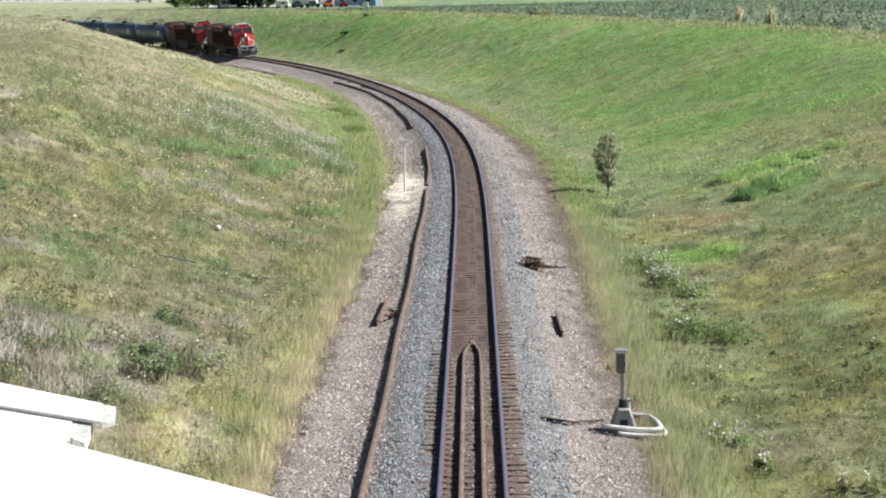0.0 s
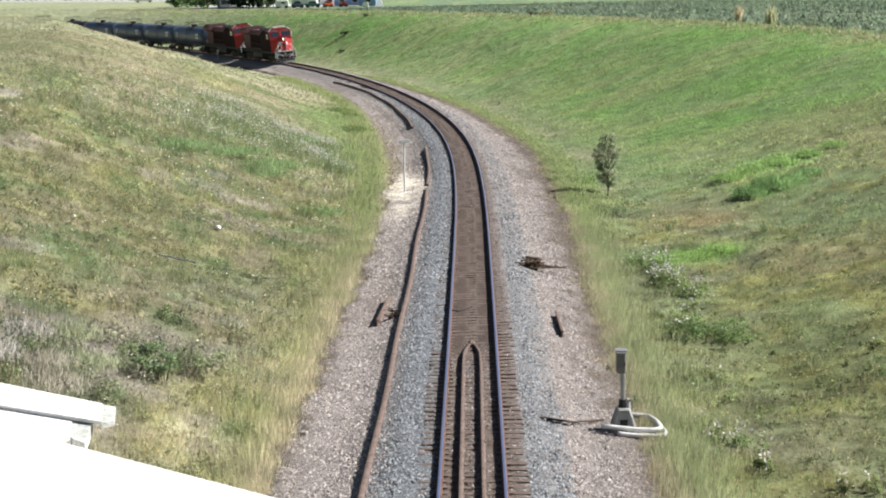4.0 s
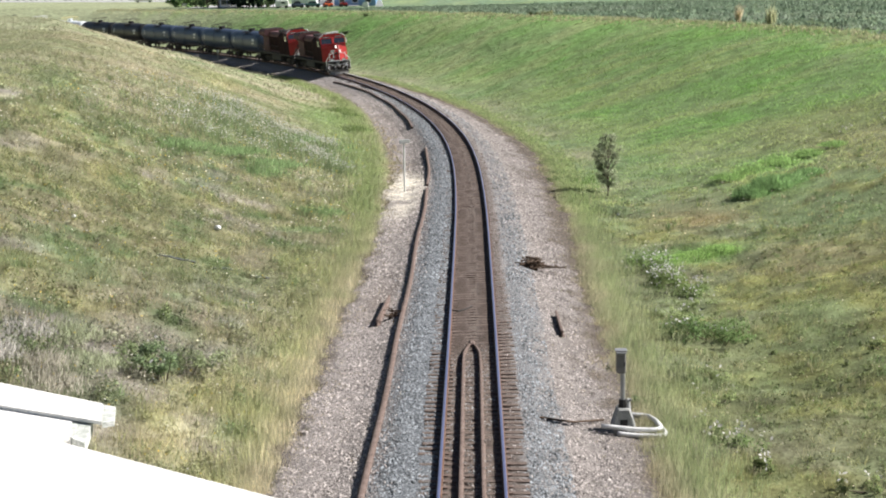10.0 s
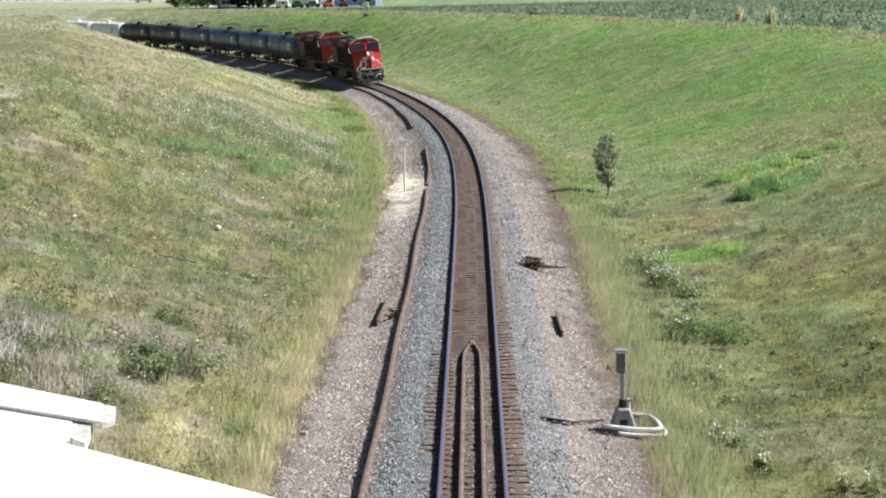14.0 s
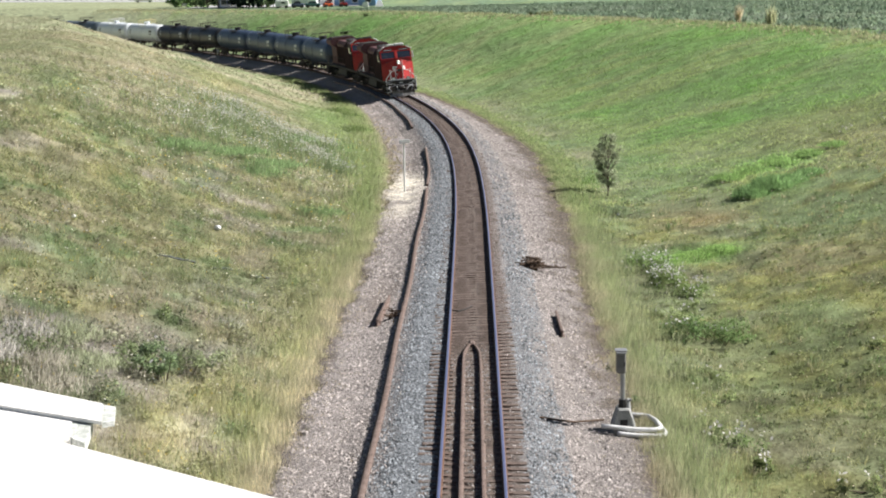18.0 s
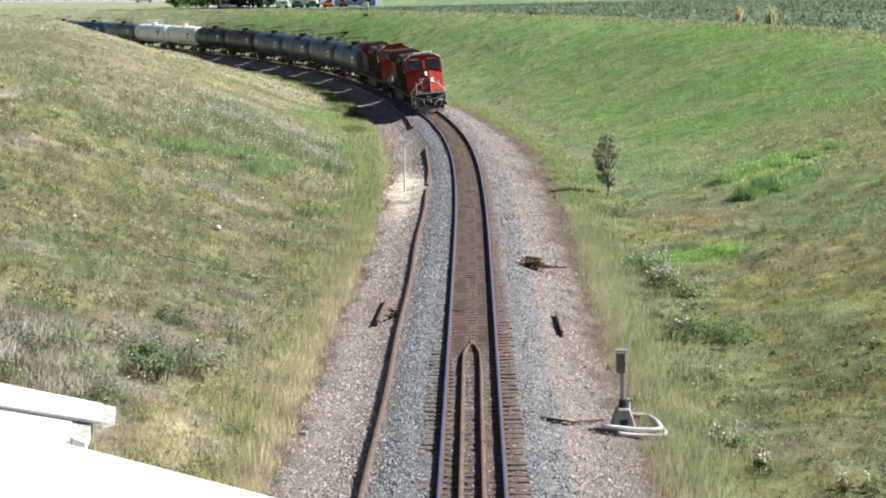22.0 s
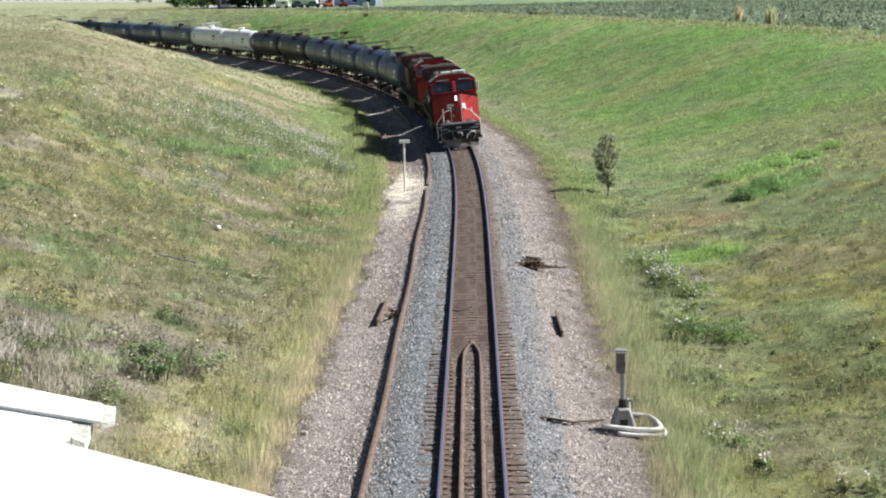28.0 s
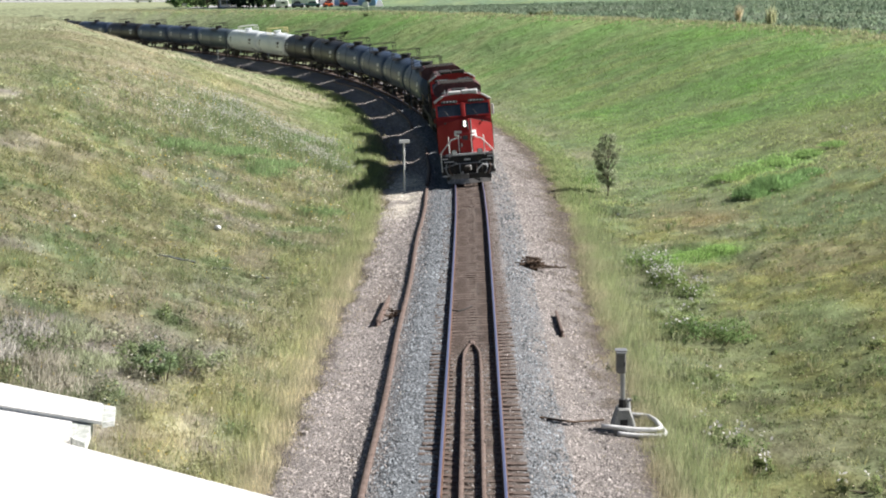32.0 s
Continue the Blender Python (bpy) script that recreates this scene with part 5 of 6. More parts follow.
    blades("crop", x, y, z, 7, rng.uniform(0.25, 0.5, k), np.full(k, 0.24), tint, "dense dark green field crop beyond the crest", "crop", lean=0.8, seed=31, vary=0.12, material=FAR_GRASS)
    n = 5000
    rng = np.random.default_rng(33)
    s = rng.uniform(80, 400, n)
    o = np.interp(s, [60, 110, 160, 210, 260, 330, 420], [46, 40, 35, 30, 26, 24, 24]) + rng.normal(0, 1.3, n)
    x, y, _ = spot(s, o)
    tint = mixed(np.tile(np.array((0.42, 0.40, 0.26)), (n, 1)), OLIVE, rng.random(n) * 0.8)
    blades("crest_grass", x, y, ground_z(x, y)[0], 6, rng.uniform(0.18, 0.4, n), np.full(n, 0.06), tint, "dry pale grass along the crest of the cutting", "grass", seed=34)


def herb_clumps():
    """Bushy single plants, each a dome of small leaves in a colour of its own, as one sheet of plants a bank."""
    jobs = ((3600, 11, 62, -22, -5.9, 0.17, 0.34, 0.036, 34, 501), (1700, 62, 108, -28, -6.2, 0.26, 0.3, 0.05, 26, 502),
            (640, 21, 35, -14.5, -9.6, 0.24, 0.62, 0.042, 46, 507), (160, 26, 35, -10.4, -7.4, 0.26, 0.75, 0.045, 60, 508),
            (2600, 11, 66, 5.9, 23, 0.15, 0.17, 0.034, 26, 504))
    for n, s0, s1, o0, o1, wide, high, leaf, per, seed in jobs:
        x, y, z, s, o, rng = scatter(n, s0, s1, o0, o1, seed, 1.15)
        keep = wave(x, y, 3.2, 51.0) + 0.7 * rng.random(n) > 0.12
        x, y, z, s, o = x[keep], y[keep], z[keep], s[keep], o[keep]
        n = len(x)
        kinds = np.array([(0.095, 0.155, 0.06), (0.145, 0.215, 0.075), (0.22, 0.255, 0.10), (0.25, 0.26, 0.20), (0.31, 0.285, 0.19), (0.29, 0.25, 0.225)])
        odds = (0.24, 0.26, 0.2, 0.14, 0.1, 0.06) if o1 < 0 else (0.3, 0.34, 0.2, 0.08, 0.08, 0.0)
        tint = (0.55 * meadow_tint(x, y, s, o) + 0.45 * kinds[rng.choice(6, n, p=odds)]) * (1.0 if s1 < 67 else 1.35)
        size = rng.uniform(0.55, 1.5, n)
        m = n * per
        size_m = np.repeat(size, per)
        d = rng.normal(0, 1, (m, 3))
        d /= np.linalg.norm(d, axis=1)[:, None]
        d *= (rng.random(m) ** 0.4)[:, None]
        p = np.repeat(np.stack([x, y, z], 1), per, 0)
        p += np.stack([d[:, 0] * wide * size_m, d[:, 1] * wide * size_m, (0.1 + 0.9 * np.abs(d[:, 2])) * high * size_m], 1)
        u = rng.normal(0, 1, (m, 3)) * np.array((1, 1, 0.8))
        u /= np.linalg.norm(u, axis=1)[:, None]
        w = np.cross(u, rng.normal(0, 1, (m, 3)))
        w /= np.linalg.norm(w, axis=1)[:, None]
        r = leaf * rng.uniform(0.6, 1.4, m)[:, None]
        verts = np.stack([p - u * r, p + w * r * 0.5, p + u * r, p - w * r * 0.5], 1).reshape(-1, 3)
        nrm = d * np.array((0.9, 0.9, 0.3)) + rng.normal(0, 0.25, (m, 3)) + np.array((0, 0, 0.75))
        nrm /= np.linalg.norm(nrm, axis=1)[:, None]
        col = np.repeat(tint, per, 0) * rng.uniform(0.95, 1.75, (m, 1))
        ob = raw("meadow_plants", verts, np.arange(4 * m).reshape(-1, 4), LEAF, np.repeat(col, 4, 0), normals=np.repeat(nrm, 4, 0))
        tagged(ob, "bushy leafy meadow plants of mixed greens and greys", "weeds", kind="stuff")


def flowers():
    """Flower heads as small faceted knobs on the meadow."""
    def heads(name, x, y, z, r, colour, label, seed):
        rng = np.random.default_rng(seed)
        n = len(x)
        octa = np.array([(1, 0, 0), (0, 1, 0), (-1, 0, 0), (0, -1, 0), (0, 0, 0.6), (0, 0, -0.6)])
        verts = octa[None] * (r * rng.uniform(0.6, 1.3, n))[:, None, None] + np.stack([x, y, z], 1)[:, None]
        f = np.array([(0, 1, 4), (1, 2, 4), (2, 3, 4), (3, 0, 4), (1, 0, 5), (2, 1, 5), (3, 2, 5), (0, 3, 5)])
        faces = (f[None] + 6 * np.arange(n)[:, None, None]).reshape(-1, 3)
        tagged(raw(name, verts.reshape(-1, 3), faces, GRASS, np.tile(np.array(colour), (n * 6, 1))), label, "flowers", kind="stuff")
    rng = np.random.default_rng(41)
    # pale seed-head drifts on the left bank
    xs = []
    for (sa, oa), (sb, ob), n, spread in (((107, -17), (104, -13.5), 200, 1.8), ((104, -13.5), (99, -8.6), 300, 1.1), ((92, -12.5), (92, -9.5), 150, 1.2), ((92, -9.8), (86, -7.2), 200, 1.0), ((90, -18), (100, -14), 200, 3.0), ((97, -17), (95, -9.5), 200, 2.2), ((88, -20), (84, -15), 120, 2.4), ((84, -17), (88, -9.0), 140, 2.0), ((104, -20), (112, -14), 120, 2.6)):
        t = rng.random(n)
        xs.append(np.stack([sa + (sb - sa) * t + rng.normal(0, spread * 0.9, n), oa + (ob - oa) * t + rng.normal(0, spread * 0.5, n)], 1))
    q = np.concatenate(xs)
    x, y, _ = spot(q[:, 0], q[:, 1])
    z = ground_z(x, y)[0]
    tint = np.tile(np.array((0.19, 0.255, 0.125)), (len(x), 1))
    blades("seed_head_weeds", x, y, z, 6, rng.uniform(0.5, 0.9, len(x)), np.full(len(x), 0.04), tint, "grey-green weeds gone to pale fluffy seed", "weeds", lean=0.25, seed=42)
    k = np.repeat(np.arange(len(x)), 3)
    k = k[wave(x[k], y[k], 1.6, 44.0) + 0.6 * rng.random(len(k)) > 0.25]
    heads("seed_heads", x[k] + rng.normal(0, 0.2, len(k)), y[k] + rng.normal(0, 0.2, len(k)), z[k] + rng.uniform(0.5, 0.95, len(k)), 0.042, (0.76, 0.76, 0.73), "pale fluffy seed heads", 43)
    # scattered white and yellow flowers
    x, y, z, s, o, _ = scatter(1400, 12, 110, -24, -6, 44, 1.0)
    heads("white_flowers", x, y, z + 0.34, np.where(s < 60, 0.03, 0.045), (0.92, 0.91, 0.84), "scattered small white meadow flowers", 45)
    x, y, z, s, o, _ = scatter(1700, 12, 110, -24, -6, 46, 1.1)
    keep = wave(x, y, 6, 16.0) > -0.05
    heads("yellow_flowers", x[keep], y[keep], z[keep] + 0.3, np.where(s < 60, 0.028, 0.045)[keep], (0.80, 0.66, 0.14), "scattered small yellow meadow flowers", 47)
    x, y, z, s, o, _ = scatter(1100, 12, 95, 6.5, 24, 48, 1.2)
    heads("slope_flowers", x, y, z + 0.2, np.where(s < 60, 0.026, 0.04), (0.85, 0.82, 0.68), "sparse pale flowers on the slope", 49)


def puffed(verts, centre):
    """Soft normals that point up and away from a centre, as leaves turn to the light."""
    d = verts - np.asarray(centre, float)
    d = d / (np.linalg.norm(d, axis=1)[:, None] + 1e-6) + np.array((0, 0, 0.6))
    return d / np.linalg.norm(d, axis=1)[:, None]


def leaf_cloud(centres, radii, n, size, seed, flat=0.8):
    """Leaf quads spread through several blobs; returns verts, faces."""
    rng = np.random.default_rng(seed)
    centres, radii = np.asarray(centres, float), np.asarray(radii, float)
    k = rng.choice(len(centres), n, p=radii ** 2 / (radii ** 2).sum())
    d = rng.normal(0, 1, (n, 3))
    d /= np.linalg.norm(d, axis=1)[:, None]
    p = centres[k] + d * (radii[k] * rng.random(n) ** 0.45)[:, None] * np.array((1, 1, flat))
    u = rng.normal(0, 1, (n, 3))
    u /= np.linalg.norm(u, axis=1)[:, None]
    v = np.cross(u, rng.normal(0, 1, (n, 3)))
    v /= np.linalg.norm(v, axis=1)[:, None]
    r = size * rng.uniform(0.6, 1.4, n)[:, None]
    verts = np.stack([p - u * r, p + v * r * 0.5, p + u * r, p - v * r * 0.5], 1).reshape(-1, 3)
    return verts, np.arange(4 * n).reshape(-1, 4)


def place(s, o):
    x, y, hd = spot(s, o)
    z = float(ground_z(np.array([x]), np.array([y]))[0][0])
    return float(x), float(y), z


def shrub(s, o, wide, high, colour, label, leaves=900, size=0.06, name="shrub", category="shrub", seed=1, blooms=0, long=1.0, at_place=None):
    x, y, z = at_place or place(s, o)
    t = tagged(empty(name, pose(x, y, z - 0.03)), label, category)
    rng = np.random.default_rng(seed)
    n = 12
    c = np.stack([rng.normal(0, wide * 0.45, n), rng.normal(0, wide * 0.45 * long, n), rng.uniform(0.15, 0.75, n) * high], 1)
    r = rng.uniform(0.24, 0.42, n) * min(wide, high * 1.3)
    if name == "weed_clump":
        # upright blades and stalks, thinning to the rim
        leaves = n = leaves * 2
        a, d = rng.random(n) * 6.283, wide * 1.05 * np.sqrt(rng.random(n)) * rng.uniform(0.6, 1.1, n)
        root = np.stack([d * np.cos(a), d * np.sin(a), np.full(n, -0.03)], 1)
        h = high * rng.uniform(0.5, 1.2, n) * np.clip(1.15 - 0.75 * (d / wide) ** 2, 0.2, 1.2)
        tip = root + np.concatenate([rng.normal(0, 0.4 if wide > 0.55 else 0.17, (n, 2)) * h[:, None], h[:, None]], 1)
        q = rng.random(n) * 6.283
        half = np.stack([np.cos(q), np.sin(q), np.zeros(n)], 1) * size * 0.2
        mid = root * 0.45 + tip * 0.55
        verts = np.stack([root, mid - half, tip, mid + half], 1).reshape(-1, 3)
        faces = np.arange(4 * n).reshape(-1, 4)
    else:
        verts, faces = leaf_cloud(c, r, leaves, size, seed)
    verts[:, 2] = np.maximum(verts[:, 2], -0.03)
    tint = np.repeat(np.array(colour)[None] * rng.uniform(0.8, 1.4, (leaves, 1)), 4, 0) * 1.85
    raw("foliage", verts, faces, LEAF, tint, parent=t, normals=puffed(verts, (0, 0, -3.0 * wide if name == "weed_clump" else -0.7 * high)))
    for i in range(6):
        bm = bmesh.new()
        tip = Vector(c[i]) * 0.95
        tube(bm, (tip.x * 0.15, tip.y * 0.15, -0.05), tip, 0.02, 5, 0.008)
        part("stem", bm, BARK, t)
    if blooms:
        verts, faces = leaf_cloud(c + np.array((0, 0, 0.25)), r * 1.0, blooms * 2, 0.06, seed + 7)
        tagged(raw("bloom", verts, faces, LEAF, np.tile(np.array((0.74, 0.72, 0.71)), (len(verts), 1)), parent=t), kind="stuff")
    return t


def tree(s, o, high, colour, label, leaves=2600, seed=2, wide=0.24, first=0.2, size=0.055, at_place=None, trunk=0.06, limbs=20):
    x, y, z = at_place or place(s, o)
    t = tagged(empty("tree", pose(x, y, z - 0.05)), label, "tree")
    rng = np.random.default_rng(seed)
    bm = bmesh.new()
    bend = rng.normal(0, 0.02, (5, 2)) * high
    pts = [(float(bend[i][0]) * (i > 0), float(bend[i][1]) * (i > 0), high * 0.92 * i / 4) for i in range(5)]
    for i in range(4):
        tube(bm, pts[i], pts[i + 1], trunk * (1 - 0.22 * i), 7, trunk * (1 - 0.22 * (i + 1)))
    part("trunk", bm, BARK, t)
    cs, rs = [], []
    for i in range(limbs):
        h = high * rng.uniform(first, 0.95)
        a = rng.random() * 6.28
        u = (h / high - first) / (1 - first)
        reach = high * wide * (0.35 + 1.1 * math.sin(math.pi * min(1, 0.12 + 0.85 * u))) * rng.uniform(0.5, 1.0)
        tip = Vector((math.cos(a) * reach, math.sin(a) * reach, min(high, h + reach * 0.6)))
        bm = tube(bmesh.new(), (pts[2][0] * 0.5, pts[2][1] * 0.5, h * 0.8), tip, trunk * 0.35, 5, trunk * 0.1)
        part("limb", bm, BARK, t)
        cs += [tip, tip * 0.75 + Vector((0, 0, h * 0.25))]
        rs += [high * wide * 0.42 * rng.uniform(0.6, 1.1), high * wide * 0.36 * rng.uniform(0.6, 1.1)]
    verts, faces = leaf_cloud([tuple(c) for c in cs], rs, leaves, size, seed)
    tint = np.repeat(np.array(colour)[None] * rng.uniform(0.65, 1.4, (leaves, 1)), 4, 0)
    raw("crown", verts, faces, LEAF, tint * 1.2, parent=t, normals=puffed(verts, (0, 0, high * 0.3)))
    return t


def planting():
    tree(79.8, 8.1, 3.75, (0.29, 0.33, 0.21), "slender young grey-green tree in the ditch", 6000, 3, wide=0.165, first=0.2, size=0.045, limbs=44)
    shrub(71.5, 8.0, 1.3, 0.8, (0.10, 0.13, 0.07), "low grey-green shrub beside the young tree", 700, 0.05, seed=4)
    shrub(84, 7.0, 1.4, 0.9, (0.10, 0.16, 0.05), "low green shrub in the ditch", 700, 0.06, seed=14)
    mound = (0.16, 0.25, 0.085)
    for i, (s, o, w, h) in enumerate(((80.0, 15.3, 1.3, 0.35), (80.9, 17.0, 1.5, 0.45), (82.0, 18.8, 1.5, 0.4), (82.8, 20.6, 1.3, 0.35), (83.4, 22.2, 1.2, 0.3))):
        shrub(s, o, w, h, mound, "bright green mound of tall weeds", 1100, 0.07, "weed_clump", "weeds", 5 + i)
    for i, (s, o, w, h) in enumerate(((71.8, 15.1, 1.1, 0.6), (72.7, 16.3, 1.3, 0.7), (74.0, 17.6, 1.3, 0.6), (75.2, 19.0, 1.1, 0.45))):
        shrub(s, o, w, h, (0.125, 0.205, 0.08), "deep green mound of tall weeds", 1100, 0.07, "weed_clump", "weeds", 80 + i)
    for i, (s, o) in enumerate(((55.4, 7.9), (55.8, 9.0), (56.2, 10.2), (56.8, 11.4))):
        shrub(s, o, 1.3, 0.32, (0.165, 0.26, 0.08), "low bright green grassy clump on the ditch side", 1000, 0.06, "weed_clump", "weeds", 60 + i)
    shrub(52.4, 7.7, 1.2, 0.95, (0.10, 0.14, 0.055), "flowering thistle clump with pale blooms", 1700, 0.045, "thistle", "shrub", 9, 70)
    shrub(49.6, 8.1, 1.4, 0.95, (0.11, 0.15, 0.055), "flowering thistle clump with pale blooms", 2000, 0.045, "thistle", "shrub", 10, 90)
    shrub(47.0, 8.4, 1.2, 0.85, (0.10, 0.14, 0.05), "flowering thistle clump with pale blooms", 1500, 0.045, "thistle", "shrub", 11, 40)
    shrub(38.4, 7.5, 1.0, 0.8, (0.085, 0.135, 0.05), "dark green weedy shrub in the ditch", 2000, 0.04, seed=12, blooms=14)
    shrub(37.8, 8.8, 1.1, 0.8, (0.09, 0.14, 0.05), "dark green weedy shrub in the ditch", 2000, 0.04, seed=13, blooms=8)
    shrub(23.0, 7.0, 0.8, 0.6, (0.10, 0.14, 0.055), "small weedy shrub with white flowers", 600, 0.045, seed=15, blooms=22)
    for i, (s, o, w, h, bl) in enumerate(((20.5, 7.6, 0.6, 0.45, 6), (25.0, 6.6, 0.6, 0.5, 4), (18.6, 9.9, 0.7, 0.35, 12), (28.5, 7.2, 0.7, 0.5, 3), (32.5, 7.8, 0.7, 0.5, 4), (42.0, 7.4, 0.8, 0.6, 4), (44.5, 8.6, 0.8, 0.5, 6), (60.0, 14.5, 0.9, 0.5, 3), (22.0, 12.0, 0.6, 0.35, 8), (33.0, 13.5, 0.7, 0.35, 2), (86, 26, 1.4, 0.6, 8), (88, 23, 1.4, 0.6, 6), (66, 22, 1.2, 0.5, 5))):
        shrub(s, o, w * 1.2, h * 0.8, (0.15, 0.185, 0.08), "small weedy clump with a few pale flowers", 600, 0.04, seed=300 + i, blooms=bl)
    shrub(26.3, 4.9, 0.6, 0.5, (0.10, 0.14, 0.06), "small green weed beside the cable loop", 400, 0.04, seed=16)
    shrub(26.6, -8.95, 0.66, 1.5, (0.15, 0.20, 0.11), "dark green leafy shrub in the bank grass", 2200, 0.04, seed=17, blooms=8)
    shrub(28.2, -8.5, 0.8, 1.0, (0.17, 0.20, 0.11), "grey-green leafy shrub in the bank grass", 1500, 0.04, seed=18)
    shrub(27.6, -9.9, 0.8, 1.0, (0.16, 0.20, 0.10), "grey-green leafy shrub in the bank grass", 1400, 0.04, seed=27)
    shrub(36.0, -8.4, 0.7, 0.45, (0.25, 0.25, 0.2), "greyish seeded weed clump", 260, 0.045, "weed_clump", "weeds", 19)
    for i, (s, o) in enumerate(((24.0, -12.2), (26.5, -13.4), (28.5, -12.2), (27.5, -15.0), (23.0, -13.4), (25.6, -11.2), (22.6, -11.6), (24.6, -14.4))):
        shrub(s, o, 1.4, 0.55, ((0.235, 0.22, 0.18), (0.25, 0.24, 0.22), (0.20, 0.22, 0.14))[i % 3], ("brownish grey dead weed clump", "lilac grey dead weed clump", "dull olive weed clump")[i % 3], 520, 0.05, "weed_clump", "weeds", 20 + i)
    for i, (s, o, w) in enumerate(((76.5, -15.7, 2.0), (78.5, -14.6, 1.8), (74, -16.3, 1.5), (79, -12.3, 2.0), (76, -11.9, 1.8), (82, -11.3, 1.6), (67, -8.0, 1.5), (98, -11.6, 1.8), (80.5, -13.4, 1.6))):
        shrub(s, o, w * 1.2, 0.5, (0.115, 0.17, 0.075), "dark green weed thicket on the bank", 520, 0.06, "weed_clump", "weeds", 30 + i)
    for i, (s, o, w) in enumerate(((120, -7.0, 1.6), (136, -6.6, 1.4), (142, -7.2, 1.5))):
        shrub(s, o, w, 0.6, (0.11, 0.15, 0.055), "leafy green weeds at the foot of the bank", 600, 0.06, "weed_clump", "weeds", 40 + i)
    shrub(263, 18.3, 1.0, 0.55, (0.08, 0.11, 0.055), "dark bush alone on the far slope", 500, 0.12, seed=50)
    shrub(267, 23.5, 1.1, 0.45, (0.09, 0.11, 0.055), "low dark bush near the crest", 300, 0.12, seed=51)
    shrub(252, 14.0, 0.9, 0.35, (0.10, 0.13, 0.06), "low dark bush on the far slope", 300, 0.12, seed=52)
    shrub(161.5, 36.9, 0.2, 1.9, (0.31, 0.27, 0.18), "tall rusty tan dead weed on the crest", 110, 0.12, "weed_clump", "weeds", 53)
    shrub(156, 38.4, 0.5, 1.9, (0.27, 0.28, 0.17), "yellowing bush on the crest", 170, 0.12, "weed_clump", "weeds", 54)
    shrub(213, 31, 1.3, 0.7, (0.12, 0.13, 0.06), "low bush on the crest", 400, 0.12, seed=55)


# ---- things by the track ----
def lineside():
    # T-shaped marker post
    x, y, hd = spot(76.4, -3.6)
    z = float(bed_z(76.4, -3.6))
    t = tagged(empty("marker_sign", pose(float(x), float(y), z)), "thin white post with a small crossboard on gravel", "sign post")
    part("post", tube(bmesh.new(), (0, 0, -0.2), (0, 0, 2.86), 0.055, 8), WHITE, t)
    part("board", box(bmesh.new(), 0.03, -0.06, 2.84, 0.6, 0.05, 0.2, bevel=0.01, rz=0.25), WHITE, t, "small pale crossboard")
    x, y, hd = spot(262, -2.9)
    t = tagged(empty("marker_post", pose(float(x), float(y), -0.7)), "short grey marker post beside the far curve", "post")
    part("post", tube(bmesh.new(), (0, 0, -0.2), (0, 0, 1.5), 0.07, 8), GALV, t)
    part("cap", box(bmesh.new(), 0, 0, 1.5, 0.3, 0.08, 0.3, bevel=0.01), PIPE_GREY, t)
    # signal pedestal with its head and cable loop
    x, y, hd = spot(22.9, 4.05)
    z = float(bed_z(22.9, 4.05))
    t = tagged(empty("trackside_pedestal", pose(float(x), float(y), z)), "grey trackside post with box head on a concrete foot", "equipment post")
    bm = bmesh.new()
    prism(bm, [(-0.36, -0.1), (0.36, -0.1), (0.3, 0.25), (0.16, 0.68), (-0.16, 0.68), (-0.3, 0.25)], "y", -0.28, 0.28)
    bmesh.ops.bevel(bm, geom=list(bm.edges), offset=0.03, segments=1, affect="EDGES")
    foot = part("foot", bm, FOOT_CONCRETE, t, "tapered weathered concrete foot")
    # flat black plate stands for the shade inside the foot's hollow
    part("recess_shade", box(bmesh.new(), 0.0, -0.285, 0.22, 0.2, 0.02, 0.36, bevel=0.005), BLACK, foot)
    for xx in (-0.24, 0.24):
        part("rib", box(bmesh.new(), xx, -0.29, 0.22, 0.07, 0.06, 0.5, ry=-xx * 0.8, bevel=0.01), FOOT_CONCRETE, foot)
    part("collar", tube(bmesh.new(), (0, 0, 0.62), (0, 0, 0.9), 0.11, 10), BLACK, t)
    for xx in (-0.13, 0.13):
        part("clamp_bolt", tube(bmesh.new(), (xx, -0.04, 0.66), (xx, -0.04, 0.78), 0.025, 6), GALV, t)
    part("side_pipe", pipe(bmesh.new(), [(0.16, 0.05, 0.9), (0.18, 0.05, 0.6), (0.3, 0.1, 0.2), (0.34, 0.1, -0.05)], 0.04), PIPE_GREY, t)
    part("post", tube(bmesh.new(), (0, 0, 0.8), (0, 0, 1.65), 0.065, 10), GALV, t)
    head = part("head", box(bmesh.new(), -0.05, 0, 1.93, 0.25, 0.28, 0.6, bevel=0.03), DARK_STEEL, t, "dark grey steel box head")
    part("visor", box(bmesh.new(), -0.05, -0.2, 2.21, 0.26, 0.14, 0.03), GALV, head)
    part("door", box(bmesh.new(), -0.05, -0.16, 1.92, 0.2, 0.02, 0.5, bevel=0.004), DARK_STEEL, head)
    part("bracket", box(bmesh.new(), 0.1, 0.02, 0.82, 0.3, 0.1, 0.05, ry=-0.5), FOOT_CONCRETE, t)
    part("lid", box(bmesh.new(), -0.05, -0.01, 2.255, 0.32, 0.34, 0.035, bevel=0.01), GALV, head)
    part("hasp", box(bmesh.new(), 0.03, -0.175, 1.9, 0.04, 0.02, 0.1), BLACK, head)
    loop = tagged(empty("cable_loop", pose(float(x), float(y), z)), "bundle of pale grey conduits bent round the post", "conduit")
    # three conduits lie along the front, turn a rounded corner and run back behind the post
    for lift, grow, start in ((0.21, 0.0, -0.62), (0.08, 0.13, -0.2)):
        r = 0.32
